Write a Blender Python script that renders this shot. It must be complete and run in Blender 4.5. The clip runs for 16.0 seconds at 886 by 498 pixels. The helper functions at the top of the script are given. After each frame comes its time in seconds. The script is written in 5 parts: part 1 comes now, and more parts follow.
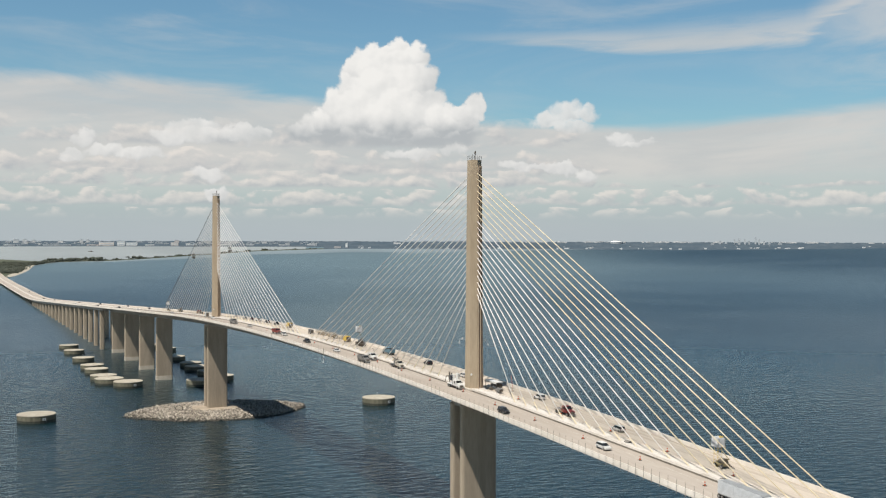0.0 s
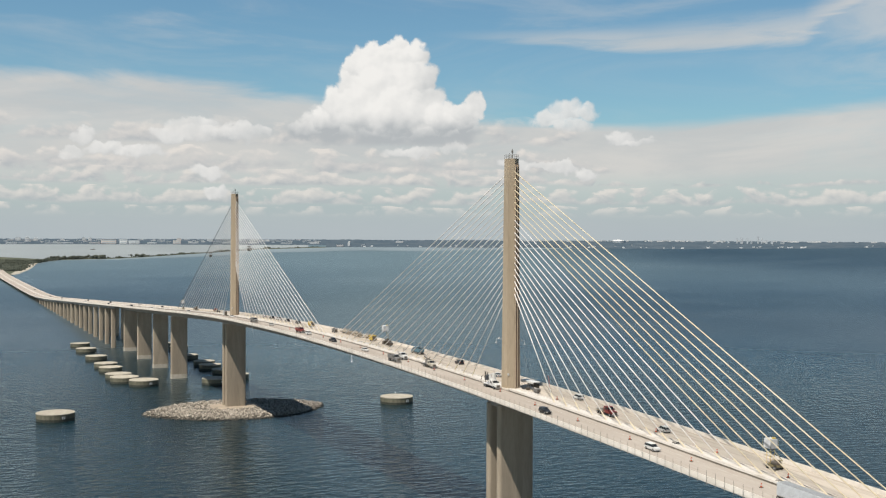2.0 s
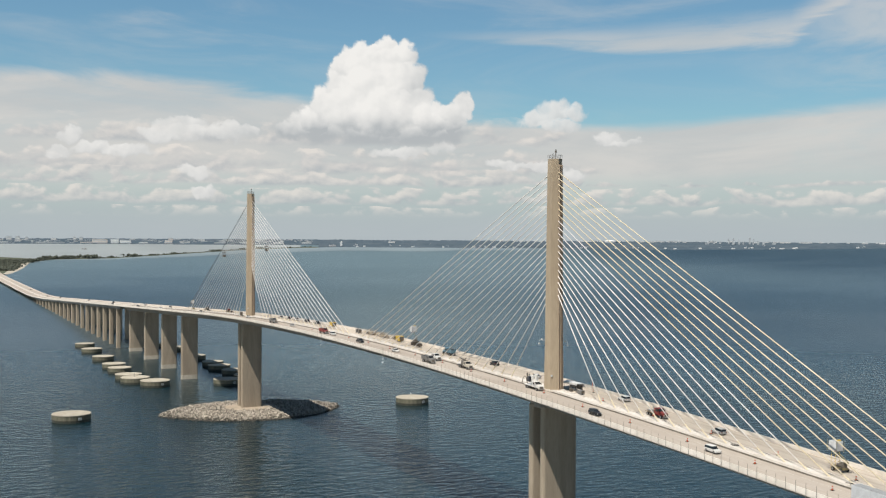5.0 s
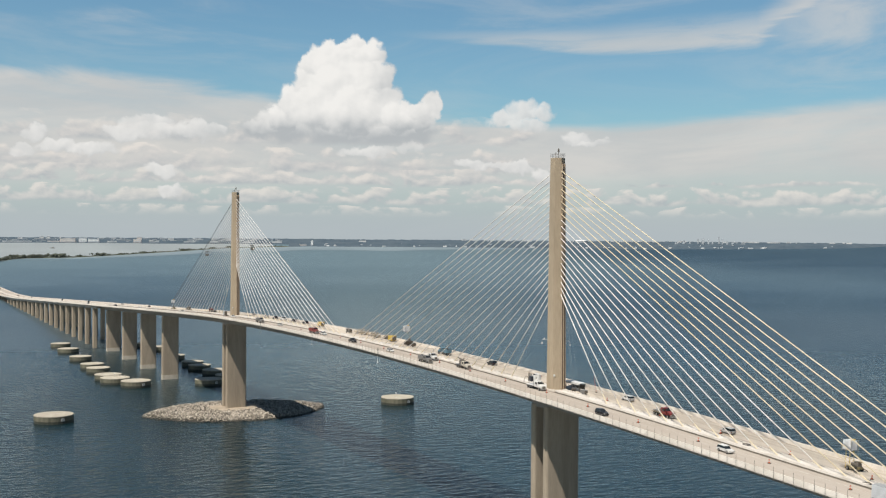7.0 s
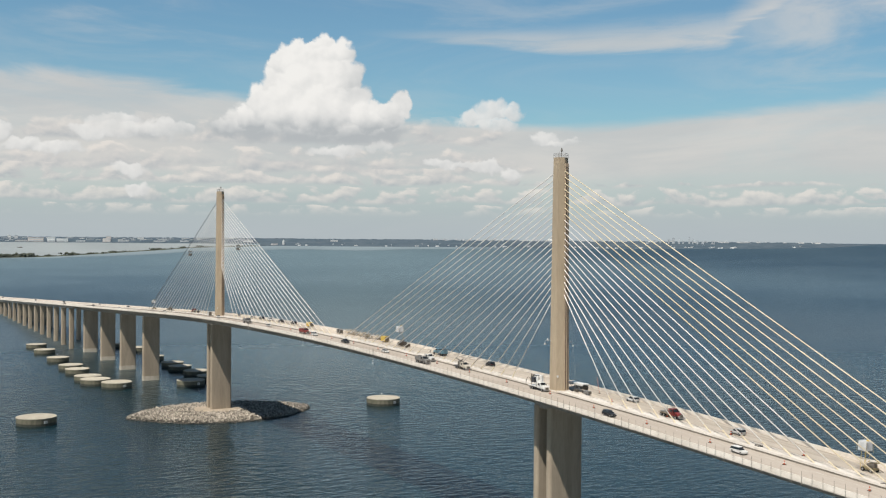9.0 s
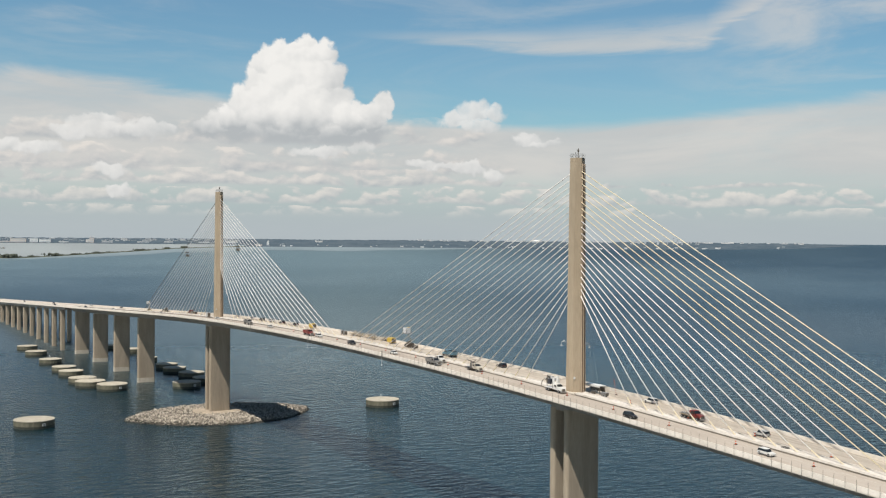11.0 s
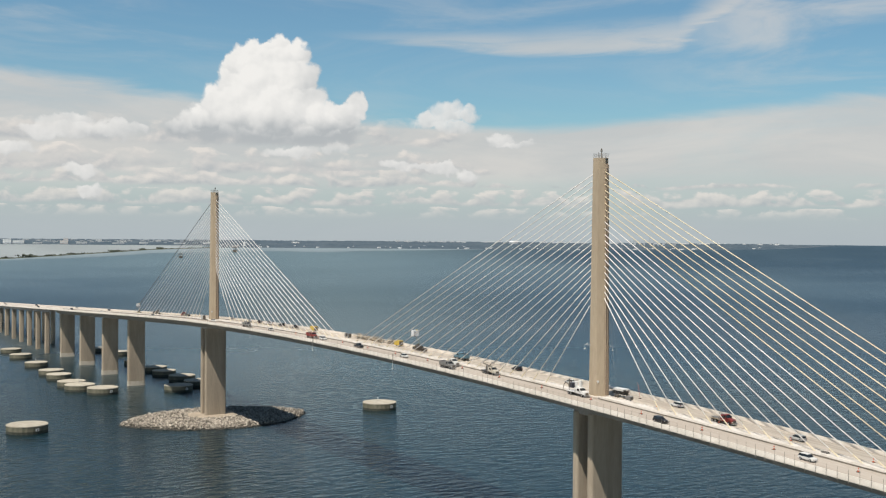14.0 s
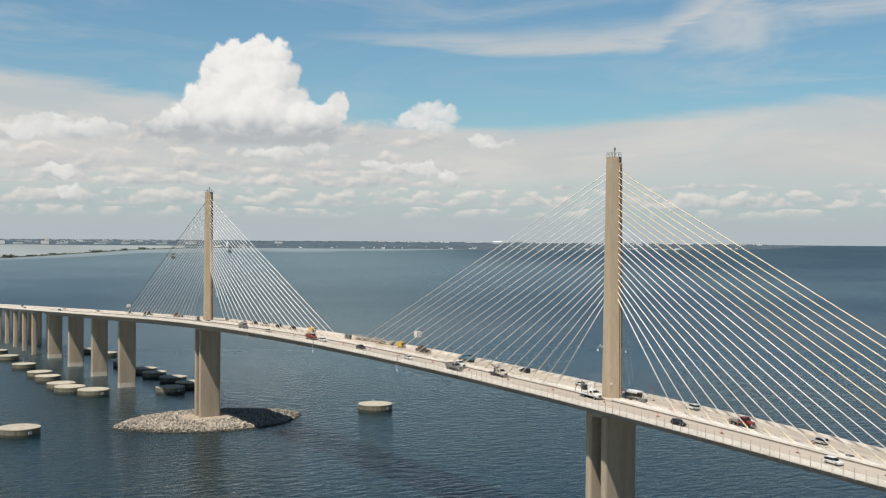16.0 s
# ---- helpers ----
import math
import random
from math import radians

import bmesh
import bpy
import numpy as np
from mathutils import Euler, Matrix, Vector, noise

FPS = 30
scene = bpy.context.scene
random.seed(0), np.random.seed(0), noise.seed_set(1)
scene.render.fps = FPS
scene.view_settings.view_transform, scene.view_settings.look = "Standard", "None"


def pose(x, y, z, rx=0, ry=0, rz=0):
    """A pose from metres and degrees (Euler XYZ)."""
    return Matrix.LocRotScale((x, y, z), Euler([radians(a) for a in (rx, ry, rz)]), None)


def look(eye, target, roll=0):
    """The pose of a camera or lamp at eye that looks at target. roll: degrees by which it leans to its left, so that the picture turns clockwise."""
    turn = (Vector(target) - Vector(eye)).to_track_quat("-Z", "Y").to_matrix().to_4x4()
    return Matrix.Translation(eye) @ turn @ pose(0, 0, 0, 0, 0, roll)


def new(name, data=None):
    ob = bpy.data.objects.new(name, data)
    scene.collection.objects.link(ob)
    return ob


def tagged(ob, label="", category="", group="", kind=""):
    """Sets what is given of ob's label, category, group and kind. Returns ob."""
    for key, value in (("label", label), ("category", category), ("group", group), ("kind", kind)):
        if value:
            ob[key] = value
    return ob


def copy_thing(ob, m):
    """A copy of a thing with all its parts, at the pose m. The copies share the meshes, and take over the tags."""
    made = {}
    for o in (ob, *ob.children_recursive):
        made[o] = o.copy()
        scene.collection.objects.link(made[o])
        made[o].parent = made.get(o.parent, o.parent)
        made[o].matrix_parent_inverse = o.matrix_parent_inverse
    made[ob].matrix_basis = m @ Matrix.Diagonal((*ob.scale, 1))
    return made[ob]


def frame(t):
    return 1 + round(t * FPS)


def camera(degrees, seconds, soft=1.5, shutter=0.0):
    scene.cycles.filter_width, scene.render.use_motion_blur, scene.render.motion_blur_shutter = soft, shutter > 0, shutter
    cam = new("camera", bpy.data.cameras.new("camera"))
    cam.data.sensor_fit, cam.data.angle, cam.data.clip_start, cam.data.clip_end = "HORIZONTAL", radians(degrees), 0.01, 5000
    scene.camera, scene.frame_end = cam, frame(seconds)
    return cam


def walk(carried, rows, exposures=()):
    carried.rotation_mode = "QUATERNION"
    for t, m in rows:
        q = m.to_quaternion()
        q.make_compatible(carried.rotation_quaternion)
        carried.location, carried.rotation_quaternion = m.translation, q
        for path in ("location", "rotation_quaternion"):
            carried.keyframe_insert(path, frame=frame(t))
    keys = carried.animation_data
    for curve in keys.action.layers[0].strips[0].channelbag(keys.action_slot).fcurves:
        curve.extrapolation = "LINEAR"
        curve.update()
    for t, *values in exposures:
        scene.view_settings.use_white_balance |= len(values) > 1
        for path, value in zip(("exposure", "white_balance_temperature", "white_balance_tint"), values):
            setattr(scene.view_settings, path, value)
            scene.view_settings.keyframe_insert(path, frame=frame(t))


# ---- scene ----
cam = camera(42.9, 16.0, soft=1.25)
PATH = (
    # seconds, x, y, z, yaw, pitch, roll
    (0, -166.99, -337.71, 108.30, -24.726, -0.616, -0.106),
    (0.5, -169.74, -335.80, 108.33, -24.731, -0.648, -0.127),
    (1, -172.43, -333.91, 108.41, -24.733, -0.669, -0.154),
    (1.5, -174.88, -332.24, 108.43, -24.735, -0.686, -0.185),
    (2, -177.43, -330.63, 108.44, -24.757, -0.692, -0.214),
    (2.5, -180.16, -329.04, 108.47, -24.765, -0.696, -0.241),
    (3, -182.83, -327.31, 108.51, -24.781, -0.698, -0.263),
    (3.5, -185.35, -325.61, 108.52, -24.830, -0.699, -0.277),
    (4, -187.78, -323.93, 108.52, -24.956, -0.690, -0.285),
    (6.5, -199.81, -315.63, 108.25, -26.473, -0.692, -0.386),
    (7, -201.76, -313.63, 108.24, -26.973, -0.699, -0.404),
    (7.5, -203.86, -311.67, 108.26, -27.403, -0.704, -0.420),
    (8, -206.00, -309.81, 108.29, -27.841, -0.710, -0.430),
    (8.5, -208.00, -307.84, 108.32, -28.239, -0.715, -0.438),
    (9, -209.91, -305.74, 108.34, -28.535, -0.713, -0.442),
    (11.5, -220.11, -296.06, 108.25, -29.641, -0.658, -0.438),
    (12, -221.77, -293.74, 108.23, -29.859, -0.649, -0.424),
    (12.5, -223.27, -291.45, 108.23, -30.074, -0.641, -0.417),
    (13, -224.77, -289.13, 108.23, -30.292, -0.634, -0.417),
    (13.5, -226.41, -286.73, 108.28, -30.533, -0.628, -0.419),
    (14, -227.90, -284.48, 108.36, -30.769, -0.620, -0.416),
    (14.5, -229.45, -282.26, 108.36, -31.026, -0.621, -0.414),
    (15, -230.77, -279.85, 108.37, -31.257, -0.613, -0.415),
    (15.5, -231.92, -277.26, 108.28, -31.499, -0.613, -0.420),
    (16, -232.91, -274.58, 108.22, -31.720, -0.602, -0.427),
)
walk(cam, [(t, pose(x, y, z, 90 + p, r, w)) for t, x, y, z, w, p, r in PATH])

# ---- light: afternoon sun from the west, high, a little to the south ----
TO_SUN = Vector((-1.0, -0.5, 2.1)).normalized()
sun = new("sun", bpy.data.lights.new("sun", "SUN"))
sun.data.energy, sun.data.angle, sun.data.color = 5.0, radians(0.5), (1.0, 0.93, 0.83)
sun.matrix_world = look((-300, 0, 600), Vector((-300, 0, 600)) - TO_SUN)
scene.view_settings.exposure = 0.36


class Nodes:
    """A short way to write node trees."""

    def __init__(self, tree):
        self.tree = tree
        tree.nodes.clear()

    def add(self, kind, **props):
        node = self.tree.nodes.new(kind)
        for key, value in props.items():
            setattr(node, key, value)
        return node

    def put(self, socket, value):
        if hasattr(value, "is_output"):
            self.tree.links.new(value, socket)
        elif value is not None:
            socket.default_value = value

    def m(self, op, a, b=None, c=None, clamp=False):
        node = self.add("ShaderNodeMath", operation=op, use_clamp=clamp)
        for socket, value in zip(node.inputs, (a, b, c)):
            self.put(socket, value)
        return node.outputs[0]

    def span(self, value, a, b, c=0.0, d=1.0, smooth=True):
        node = self.add("ShaderNodeMapRange", interpolation_type="SMOOTHSTEP" if smooth else "LINEAR")
        for socket, v in zip(node.inputs, (value, a, b, c, d)):
            self.put(socket, v)
        return node.outputs[0]

    def xyz(self, x, y, z=0.0):
        node = self.add("ShaderNodeCombineXYZ")
        for socket, v in zip(node.inputs, (x, y, z)):
            self.put(socket, v)
        return node.outputs[0]

    def noise(self, vector, scale, detail=4.0, rough=0.55, warp=0.0, color=False):
        node = self.add("ShaderNodeTexNoise", noise_dimensions="3D")
        self.put(node.inputs["Vector"], vector)
        node.inputs["Scale"].default_value, node.inputs["Detail"].default_value = scale, detail
        node.inputs["Roughness"].default_value, node.inputs["Distortion"].default_value = rough, warp
        return node.outputs[1 if color else 0]

    def mix(self, f, a, b):
        node = self.add("ShaderNodeMix", data_type="RGBA")
        for socket, v in zip((node.inputs[0], node.inputs[6], node.inputs[7]), (f, a, b)):
            self.put(socket, (*v, 1) if isinstance(v, tuple) and len(v) == 3 else v)
        return node.outputs[2]


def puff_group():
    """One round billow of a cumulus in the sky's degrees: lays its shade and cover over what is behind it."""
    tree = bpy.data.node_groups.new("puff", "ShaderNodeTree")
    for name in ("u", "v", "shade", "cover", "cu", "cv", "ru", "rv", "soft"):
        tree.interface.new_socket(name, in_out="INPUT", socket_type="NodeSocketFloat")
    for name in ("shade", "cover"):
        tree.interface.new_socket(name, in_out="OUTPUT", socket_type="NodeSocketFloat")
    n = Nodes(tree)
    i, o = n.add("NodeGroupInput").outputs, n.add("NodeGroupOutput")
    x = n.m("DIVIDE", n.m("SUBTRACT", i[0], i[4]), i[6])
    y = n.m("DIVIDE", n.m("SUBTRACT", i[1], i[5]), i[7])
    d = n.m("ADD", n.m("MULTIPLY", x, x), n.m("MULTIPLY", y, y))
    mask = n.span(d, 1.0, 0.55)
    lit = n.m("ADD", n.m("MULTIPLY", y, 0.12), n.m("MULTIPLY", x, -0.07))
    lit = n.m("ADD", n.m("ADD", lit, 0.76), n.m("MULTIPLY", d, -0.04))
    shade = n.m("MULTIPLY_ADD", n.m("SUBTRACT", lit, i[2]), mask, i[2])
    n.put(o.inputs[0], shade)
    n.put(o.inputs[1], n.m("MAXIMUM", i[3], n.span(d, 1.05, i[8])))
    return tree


def build_world():
    world = bpy.data.worlds.new("sky")
    scene.world = world
    world.use_nodes = True
    n = Nodes(world.node_tree)
    sky = n.add("ShaderNodeTexSky", sky_type="NISHITA", sun_disc=False)
    sky.sun_elevation = math.asin(TO_SUN.z)
    sky.sun_rotation = math.atan2(TO_SUN.x, TO_SUN.y)
    sky.altitude, sky.air_density, sky.dust_density, sky.ozone_density = 100, 1.0, 0.6, 1.6
    way = n.add("ShaderNodeTexCoord").outputs["Generated"]
    sep = n.add("ShaderNodeSeparateXYZ")
    n.put(sep.inputs[0], way)
    u = n.m("MULTIPLY_ADD", n.m("ARCTAN2", sep.outputs[0], sep.outputs[1]), 57.2958, -0.13)
    v = n.m("MULTIPLY", n.m("ARCSINE", sep.outputs[2]), 57.2958)
    flat = n.xyz(u, v)

    # thin high veil with a torn upper edge, and a wedge of cirrus above it
    wisp = n.noise(n.xyz(n.m("MULTIPLY", u, 0.10), n.m("MULTIPLY", v, 0.55), 3.0), 1.0, 6, 0.6, 0.6)
    top = n.m("ADD", n.span(u, 6.0, 35.0, 8.1, 5.9), n.span(u, 35.0, 50.0, 0.0, 1.3))
    top = n.m("ADD", top, n.m("MULTIPLY", n.m("SUBTRACT", wisp, 0.5), 1.5))
    veil = n.span(n.m("SUBTRACT", top, v), 0.0, 0.9)
    veil = n.m("MULTIPLY", veil, n.m("MULTIPLY", n.span(v, 1.2, 3.6, 0.15, 0.95), n.span(wisp, 0.25, 0.6, 0.80, 1.0)))
    floor_v = n.m("MULTIPLY_ADD", n.m("MAXIMUM", n.m("SUBTRACT", 35.0, u), 0.0), 0.075, 9.15)
    floor_v = n.m("ADD", floor_v, n.m("MULTIPLY", n.m("MAXIMUM", n.m("SUBTRACT", u, 42.3), 0.0), 0.62))
    depth = n.span(u, 24.0, 43.0, 0.35, 2.1, smooth=False)
    w = n.m("DIVIDE", n.m("SUBTRACT", v, floor_v), depth)
    fray = n.noise(n.xyz(n.m("MULTIPLY_ADD", v, -0.35, n.m("MULTIPLY", u, 0.16)), n.m("MULTIPLY", v, 1.3), 9.0), 1.0, 7, 0.62, 0.7)
    w = n.m("ADD", w, n.m("MULTIPLY_ADD", fray, 0.8, -0.4))
    streak = n.m("MULTIPLY", n.span(w, -0.25, 0.35), n.span(w, 1.1, 0.30))
    streak = n.m("MULTIPLY", streak, n.m("MULTIPLY", n.span(u, 23.0, 34.0), n.span(u, 49.0, 44.5)))
    streak = n.m("MULTIPLY", streak, n.span(fray, 0.25, 0.6, 0.55, 0.95))
    high = n.noise(n.xyz(n.m("MULTIPLY", u, 0.07), n.m("MULTIPLY", v, 0.30), 21.0), 1.0, 7, 0.6, 1.2)
    thin = n.m("MULTIPLY", n.span(high, 0.42, 0.75), n.m("ADD", n.span(v, 6.0, 12.0, 0.12, 0.30), n.m("ADD", n.m("MULTIPLY", n.span(v, 12.5, 18.0, 0.0, 0.8), n.span(u, 22.0, 38.0, 1.0, 0.15)), n.m("MULTIPLY", n.span(u, 41.0, 47.0, 0.0, 0.38), n.span(v, 6.0, 8.0)))))
    # the cloud deck lies over the far shore; the sky behind the bay is mostly clear
    deck = n.span(n.m("ABSOLUTE", n.m("SUBTRACT", u, 25.0)), 38.0, 75.0, 1.0, 0.12)
    veil = n.m("MULTIPLY", deck, n.m("MAXIMUM", veil, n.m("MAXIMUM", n.m("MULTIPLY", streak, 0.8), thin)))

    # rows of small flat-based cumulus low over the horizon: each row has a level base and billowing tops
    def bank(seed, gap, base, across, low, high, clear):
        wob = n.noise(n.xyz(n.m("MULTIPLY", u, 0.22), seed), 1.0, 3, 0.55)
        r = n.m("ADD", n.m("DIVIDE", n.m("SUBTRACT", v, base), gap), n.m("MULTIPLY_ADD", wob, 0.9, -0.45))
        level, row = n.m("FLOOR", r), n.m("FRACT", r)

        def field(du, dv):
            p = n.xyz(n.m("MULTIPLY_ADD", u, across, du * across), n.m("MULTIPLY_ADD", row, gap * across * 1.7, dv * across * 1.7), n.m("MULTIPLY_ADD", level, 5.3, seed))
            return n.noise(p, 1.0, 5, 0.50, 0.25)

        f0, f1 = field(0, 0), field(-0.16, 0.20)
        thin = n.m("MULTIPLY", n.span(u, 29.0, 35.0, 0.0, 0.30), n.span(v, 2.3, 3.0, 0.0, 1.0))
        h = n.m("SUBTRACT", f0, n.m("ADD", n.m("MULTIPLY_ADD", row, 0.24, clear), thin))
        cover = n.m("MULTIPLY", n.span(h, 0.0, 0.13), n.span(row, 0.02, 0.26))
        cover = n.m("MULTIPLY", cover, n.m("MULTIPLY", n.span(v, low, low + 0.7), n.span(v, high, high - 1.4)))
        shade = n.m("MULTIPLY_ADD", n.m("SUBTRACT", f0, f1), 2.6, n.m("MULTIPLY_ADD", row, 0.75, 0.14), clamp=True)
        return cover, shade

    banks = (bank(2.0, 1.5, 2.9, 0.56, 2.6, 6.4, 0.30), bank(11.0, 0.95, 1.45, 0.74, 0.80, 4.2, 0.27))

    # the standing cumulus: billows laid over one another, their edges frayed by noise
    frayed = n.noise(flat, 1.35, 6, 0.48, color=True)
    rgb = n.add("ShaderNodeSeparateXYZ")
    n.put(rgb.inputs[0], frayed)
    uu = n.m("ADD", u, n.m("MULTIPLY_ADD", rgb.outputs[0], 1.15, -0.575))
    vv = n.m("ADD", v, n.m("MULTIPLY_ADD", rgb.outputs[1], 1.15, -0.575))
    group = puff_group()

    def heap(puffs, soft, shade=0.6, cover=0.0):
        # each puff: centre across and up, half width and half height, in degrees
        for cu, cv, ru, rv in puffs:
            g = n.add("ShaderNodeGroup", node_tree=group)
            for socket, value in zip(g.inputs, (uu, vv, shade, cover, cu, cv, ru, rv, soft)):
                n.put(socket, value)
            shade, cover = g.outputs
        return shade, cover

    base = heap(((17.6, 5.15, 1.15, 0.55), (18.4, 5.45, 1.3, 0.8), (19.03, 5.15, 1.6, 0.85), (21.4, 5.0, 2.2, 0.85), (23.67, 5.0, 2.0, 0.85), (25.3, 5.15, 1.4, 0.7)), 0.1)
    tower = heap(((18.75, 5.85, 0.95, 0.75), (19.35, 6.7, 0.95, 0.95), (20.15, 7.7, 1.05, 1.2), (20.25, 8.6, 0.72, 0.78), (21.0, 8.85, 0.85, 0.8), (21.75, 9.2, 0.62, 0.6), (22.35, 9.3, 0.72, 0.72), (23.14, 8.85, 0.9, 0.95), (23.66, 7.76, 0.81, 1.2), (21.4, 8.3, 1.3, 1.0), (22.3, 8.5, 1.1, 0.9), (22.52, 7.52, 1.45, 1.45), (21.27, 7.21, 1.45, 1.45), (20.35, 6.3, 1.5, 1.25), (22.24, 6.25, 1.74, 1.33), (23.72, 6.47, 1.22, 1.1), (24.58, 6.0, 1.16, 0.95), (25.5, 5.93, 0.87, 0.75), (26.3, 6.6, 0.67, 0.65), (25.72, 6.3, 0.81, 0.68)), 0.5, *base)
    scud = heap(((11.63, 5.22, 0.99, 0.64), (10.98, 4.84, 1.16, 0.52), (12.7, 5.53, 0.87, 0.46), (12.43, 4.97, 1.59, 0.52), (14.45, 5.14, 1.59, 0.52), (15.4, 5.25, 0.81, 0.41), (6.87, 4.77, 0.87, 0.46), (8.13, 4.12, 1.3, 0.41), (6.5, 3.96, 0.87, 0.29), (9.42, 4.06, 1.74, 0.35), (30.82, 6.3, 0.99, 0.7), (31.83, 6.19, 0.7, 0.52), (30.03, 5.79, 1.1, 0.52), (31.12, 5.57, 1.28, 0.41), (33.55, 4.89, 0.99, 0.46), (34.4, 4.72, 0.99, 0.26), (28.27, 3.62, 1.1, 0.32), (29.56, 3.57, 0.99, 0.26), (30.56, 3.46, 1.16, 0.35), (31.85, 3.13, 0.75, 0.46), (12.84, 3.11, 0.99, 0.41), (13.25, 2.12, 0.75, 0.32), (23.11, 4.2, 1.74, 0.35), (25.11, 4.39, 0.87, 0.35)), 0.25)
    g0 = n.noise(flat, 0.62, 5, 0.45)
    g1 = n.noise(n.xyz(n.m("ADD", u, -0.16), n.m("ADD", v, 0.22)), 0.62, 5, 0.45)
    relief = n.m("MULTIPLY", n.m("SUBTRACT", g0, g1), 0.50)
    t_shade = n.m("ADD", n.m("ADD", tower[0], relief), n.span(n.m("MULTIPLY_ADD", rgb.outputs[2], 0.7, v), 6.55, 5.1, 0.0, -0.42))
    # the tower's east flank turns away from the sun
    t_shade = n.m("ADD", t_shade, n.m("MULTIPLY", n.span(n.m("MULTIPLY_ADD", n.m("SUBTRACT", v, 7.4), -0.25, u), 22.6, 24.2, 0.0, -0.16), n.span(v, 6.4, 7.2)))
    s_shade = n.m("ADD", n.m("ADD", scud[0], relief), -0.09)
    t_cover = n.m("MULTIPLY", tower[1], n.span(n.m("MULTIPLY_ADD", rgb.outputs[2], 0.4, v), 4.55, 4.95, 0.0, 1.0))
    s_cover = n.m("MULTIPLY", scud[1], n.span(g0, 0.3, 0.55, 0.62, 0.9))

    blue = n.add("ShaderNodeVectorMath", operation="MULTIPLY")
    n.put(blue.inputs[0], sky.outputs[0])
    blue.inputs[1].default_value = (0.070, 0.0935, 0.096)
    col = blue.outputs[0]
    col = n.mix(n.m("MULTIPLY", n.span(v, 5.0, 0.0, 0.0, 0.92), n.span(deck, 0.12, 1.0, 0.6, 1.0)), col, (0.42, 0.478, 0.52))
    col = n.mix(veil, col, n.mix(n.span(high, 0.3, 0.7), (0.555, 0.566, 0.563), (0.655, 0.638, 0.612)))
    for cover, shade in banks:
        low = n.mix(shade, (0.44, 0.47, 0.495), (0.79, 0.742, 0.69))
        col = n.mix(n.m("MULTIPLY", n.m("MULTIPLY", cover, deck), n.span(v, 0.6, 3.2, 0.6, 0.82)), col, low)
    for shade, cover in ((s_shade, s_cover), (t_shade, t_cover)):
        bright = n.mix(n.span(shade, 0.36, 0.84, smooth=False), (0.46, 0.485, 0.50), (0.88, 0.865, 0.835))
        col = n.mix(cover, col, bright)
    # high overhead the sky is clear and deeper
    col = n.mix(n.span(v, 26.0, 60.0, 0.0, 0.5), col, (0.05, 0.10, 0.18))
    # away from the cloud deck it is a plain deep blue
    away = n.span(n.m("ABSOLUTE", n.m("SUBTRACT", u, 25.0)), 45.0, 100.0, 0.0, 0.7)
    col = n.mix(away, col, (0.045, 0.085, 0.15))
    back = n.add("ShaderNodeBackground")
    n.put(back.inputs[0], col)
    back.inputs[1].default_value = 0.78
    n.put(n.add("ShaderNodeOutputWorld").inputs[0], back.outputs[0])
    world.cycles.sampling_method = "MANUAL"
    world.cycles.sample_map_resolution = 512


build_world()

# ---- materials ----
BASE_SCALE = 0.80  # base colours scaled down against the raised exposure, to deepen the shade


def material(name, base, second=None, rough=0.8, scale=0.5, fine=6.0, bump=0.0, bump_size=2.0, metal=0.0, stretch=(1, 1, 1), contrast=(0.35, 0.68), vary=0.0, spec=0.35):
    """A surface of two tones: blotches at scale, grain at fine (both per metre), relief, and a tint that differs from piece to piece."""
    mat = bpy.data.materials.new(name)
    mat.use_nodes = True
    n = Nodes(mat.node_tree)
    at = n.add("ShaderNodeTexCoord").outputs["Object"]
    size = n.add("ShaderNodeMapping")
    size.inputs["Scale"].default_value = stretch
    n.put(size.inputs[0], at)
    at = size.outputs[0]
    second = tuple(c * BASE_SCALE for c in (second or tuple(c * 0.78 for c in base)))
    base = tuple(c * BASE_SCALE for c in base)
    big = n.span(n.noise(at, scale, 5, 0.6, 0.4), *contrast)
    small = n.noise(at, fine, 4, 0.65)
    col = n.mix(big, base, second)
    col = n.mix(n.span(small, 0.35, 0.75, 0.0, 0.35), col, tuple(c * 0.6 for c in base))
    if vary:
        info = n.add("ShaderNodeObjectInfo").outputs["Random"]
        hsv = n.add("ShaderNodeHueSaturation")
        n.put(hsv.inputs["Value"], n.span(info, 0, 1, 1 - vary, 1 + vary, smooth=False))
        n.put(hsv.inputs["Color"], col)
        col = hsv.outputs[0]
    bsdf = n.add("ShaderNodeBsdfPrincipled")
    n.put(bsdf.inputs["Base Color"], col)
    n.put(bsdf.inputs["Roughness"], n.span(small, 0.2, 0.8, max(0.05, rough - 0.1), min(1, rough + 0.1)))
    bsdf.inputs["Metallic"].default_value, bsdf.inputs["Specular IOR Level"].default_value = metal, spec
    if bump:
        b = n.add("ShaderNodeBump")
        b.inputs["Strength"].default_value, b.inputs["Distance"].default_value = bump, 0.1
        n.put(b.inputs["Height"], n.noise(at, bump_size, 5, 0.6))
        n.put(bsdf.inputs["Normal"], b.outputs[0])
    n.put(n.add("ShaderNodeOutputMaterial").inputs[0], bsdf.outputs[0])
    return mat


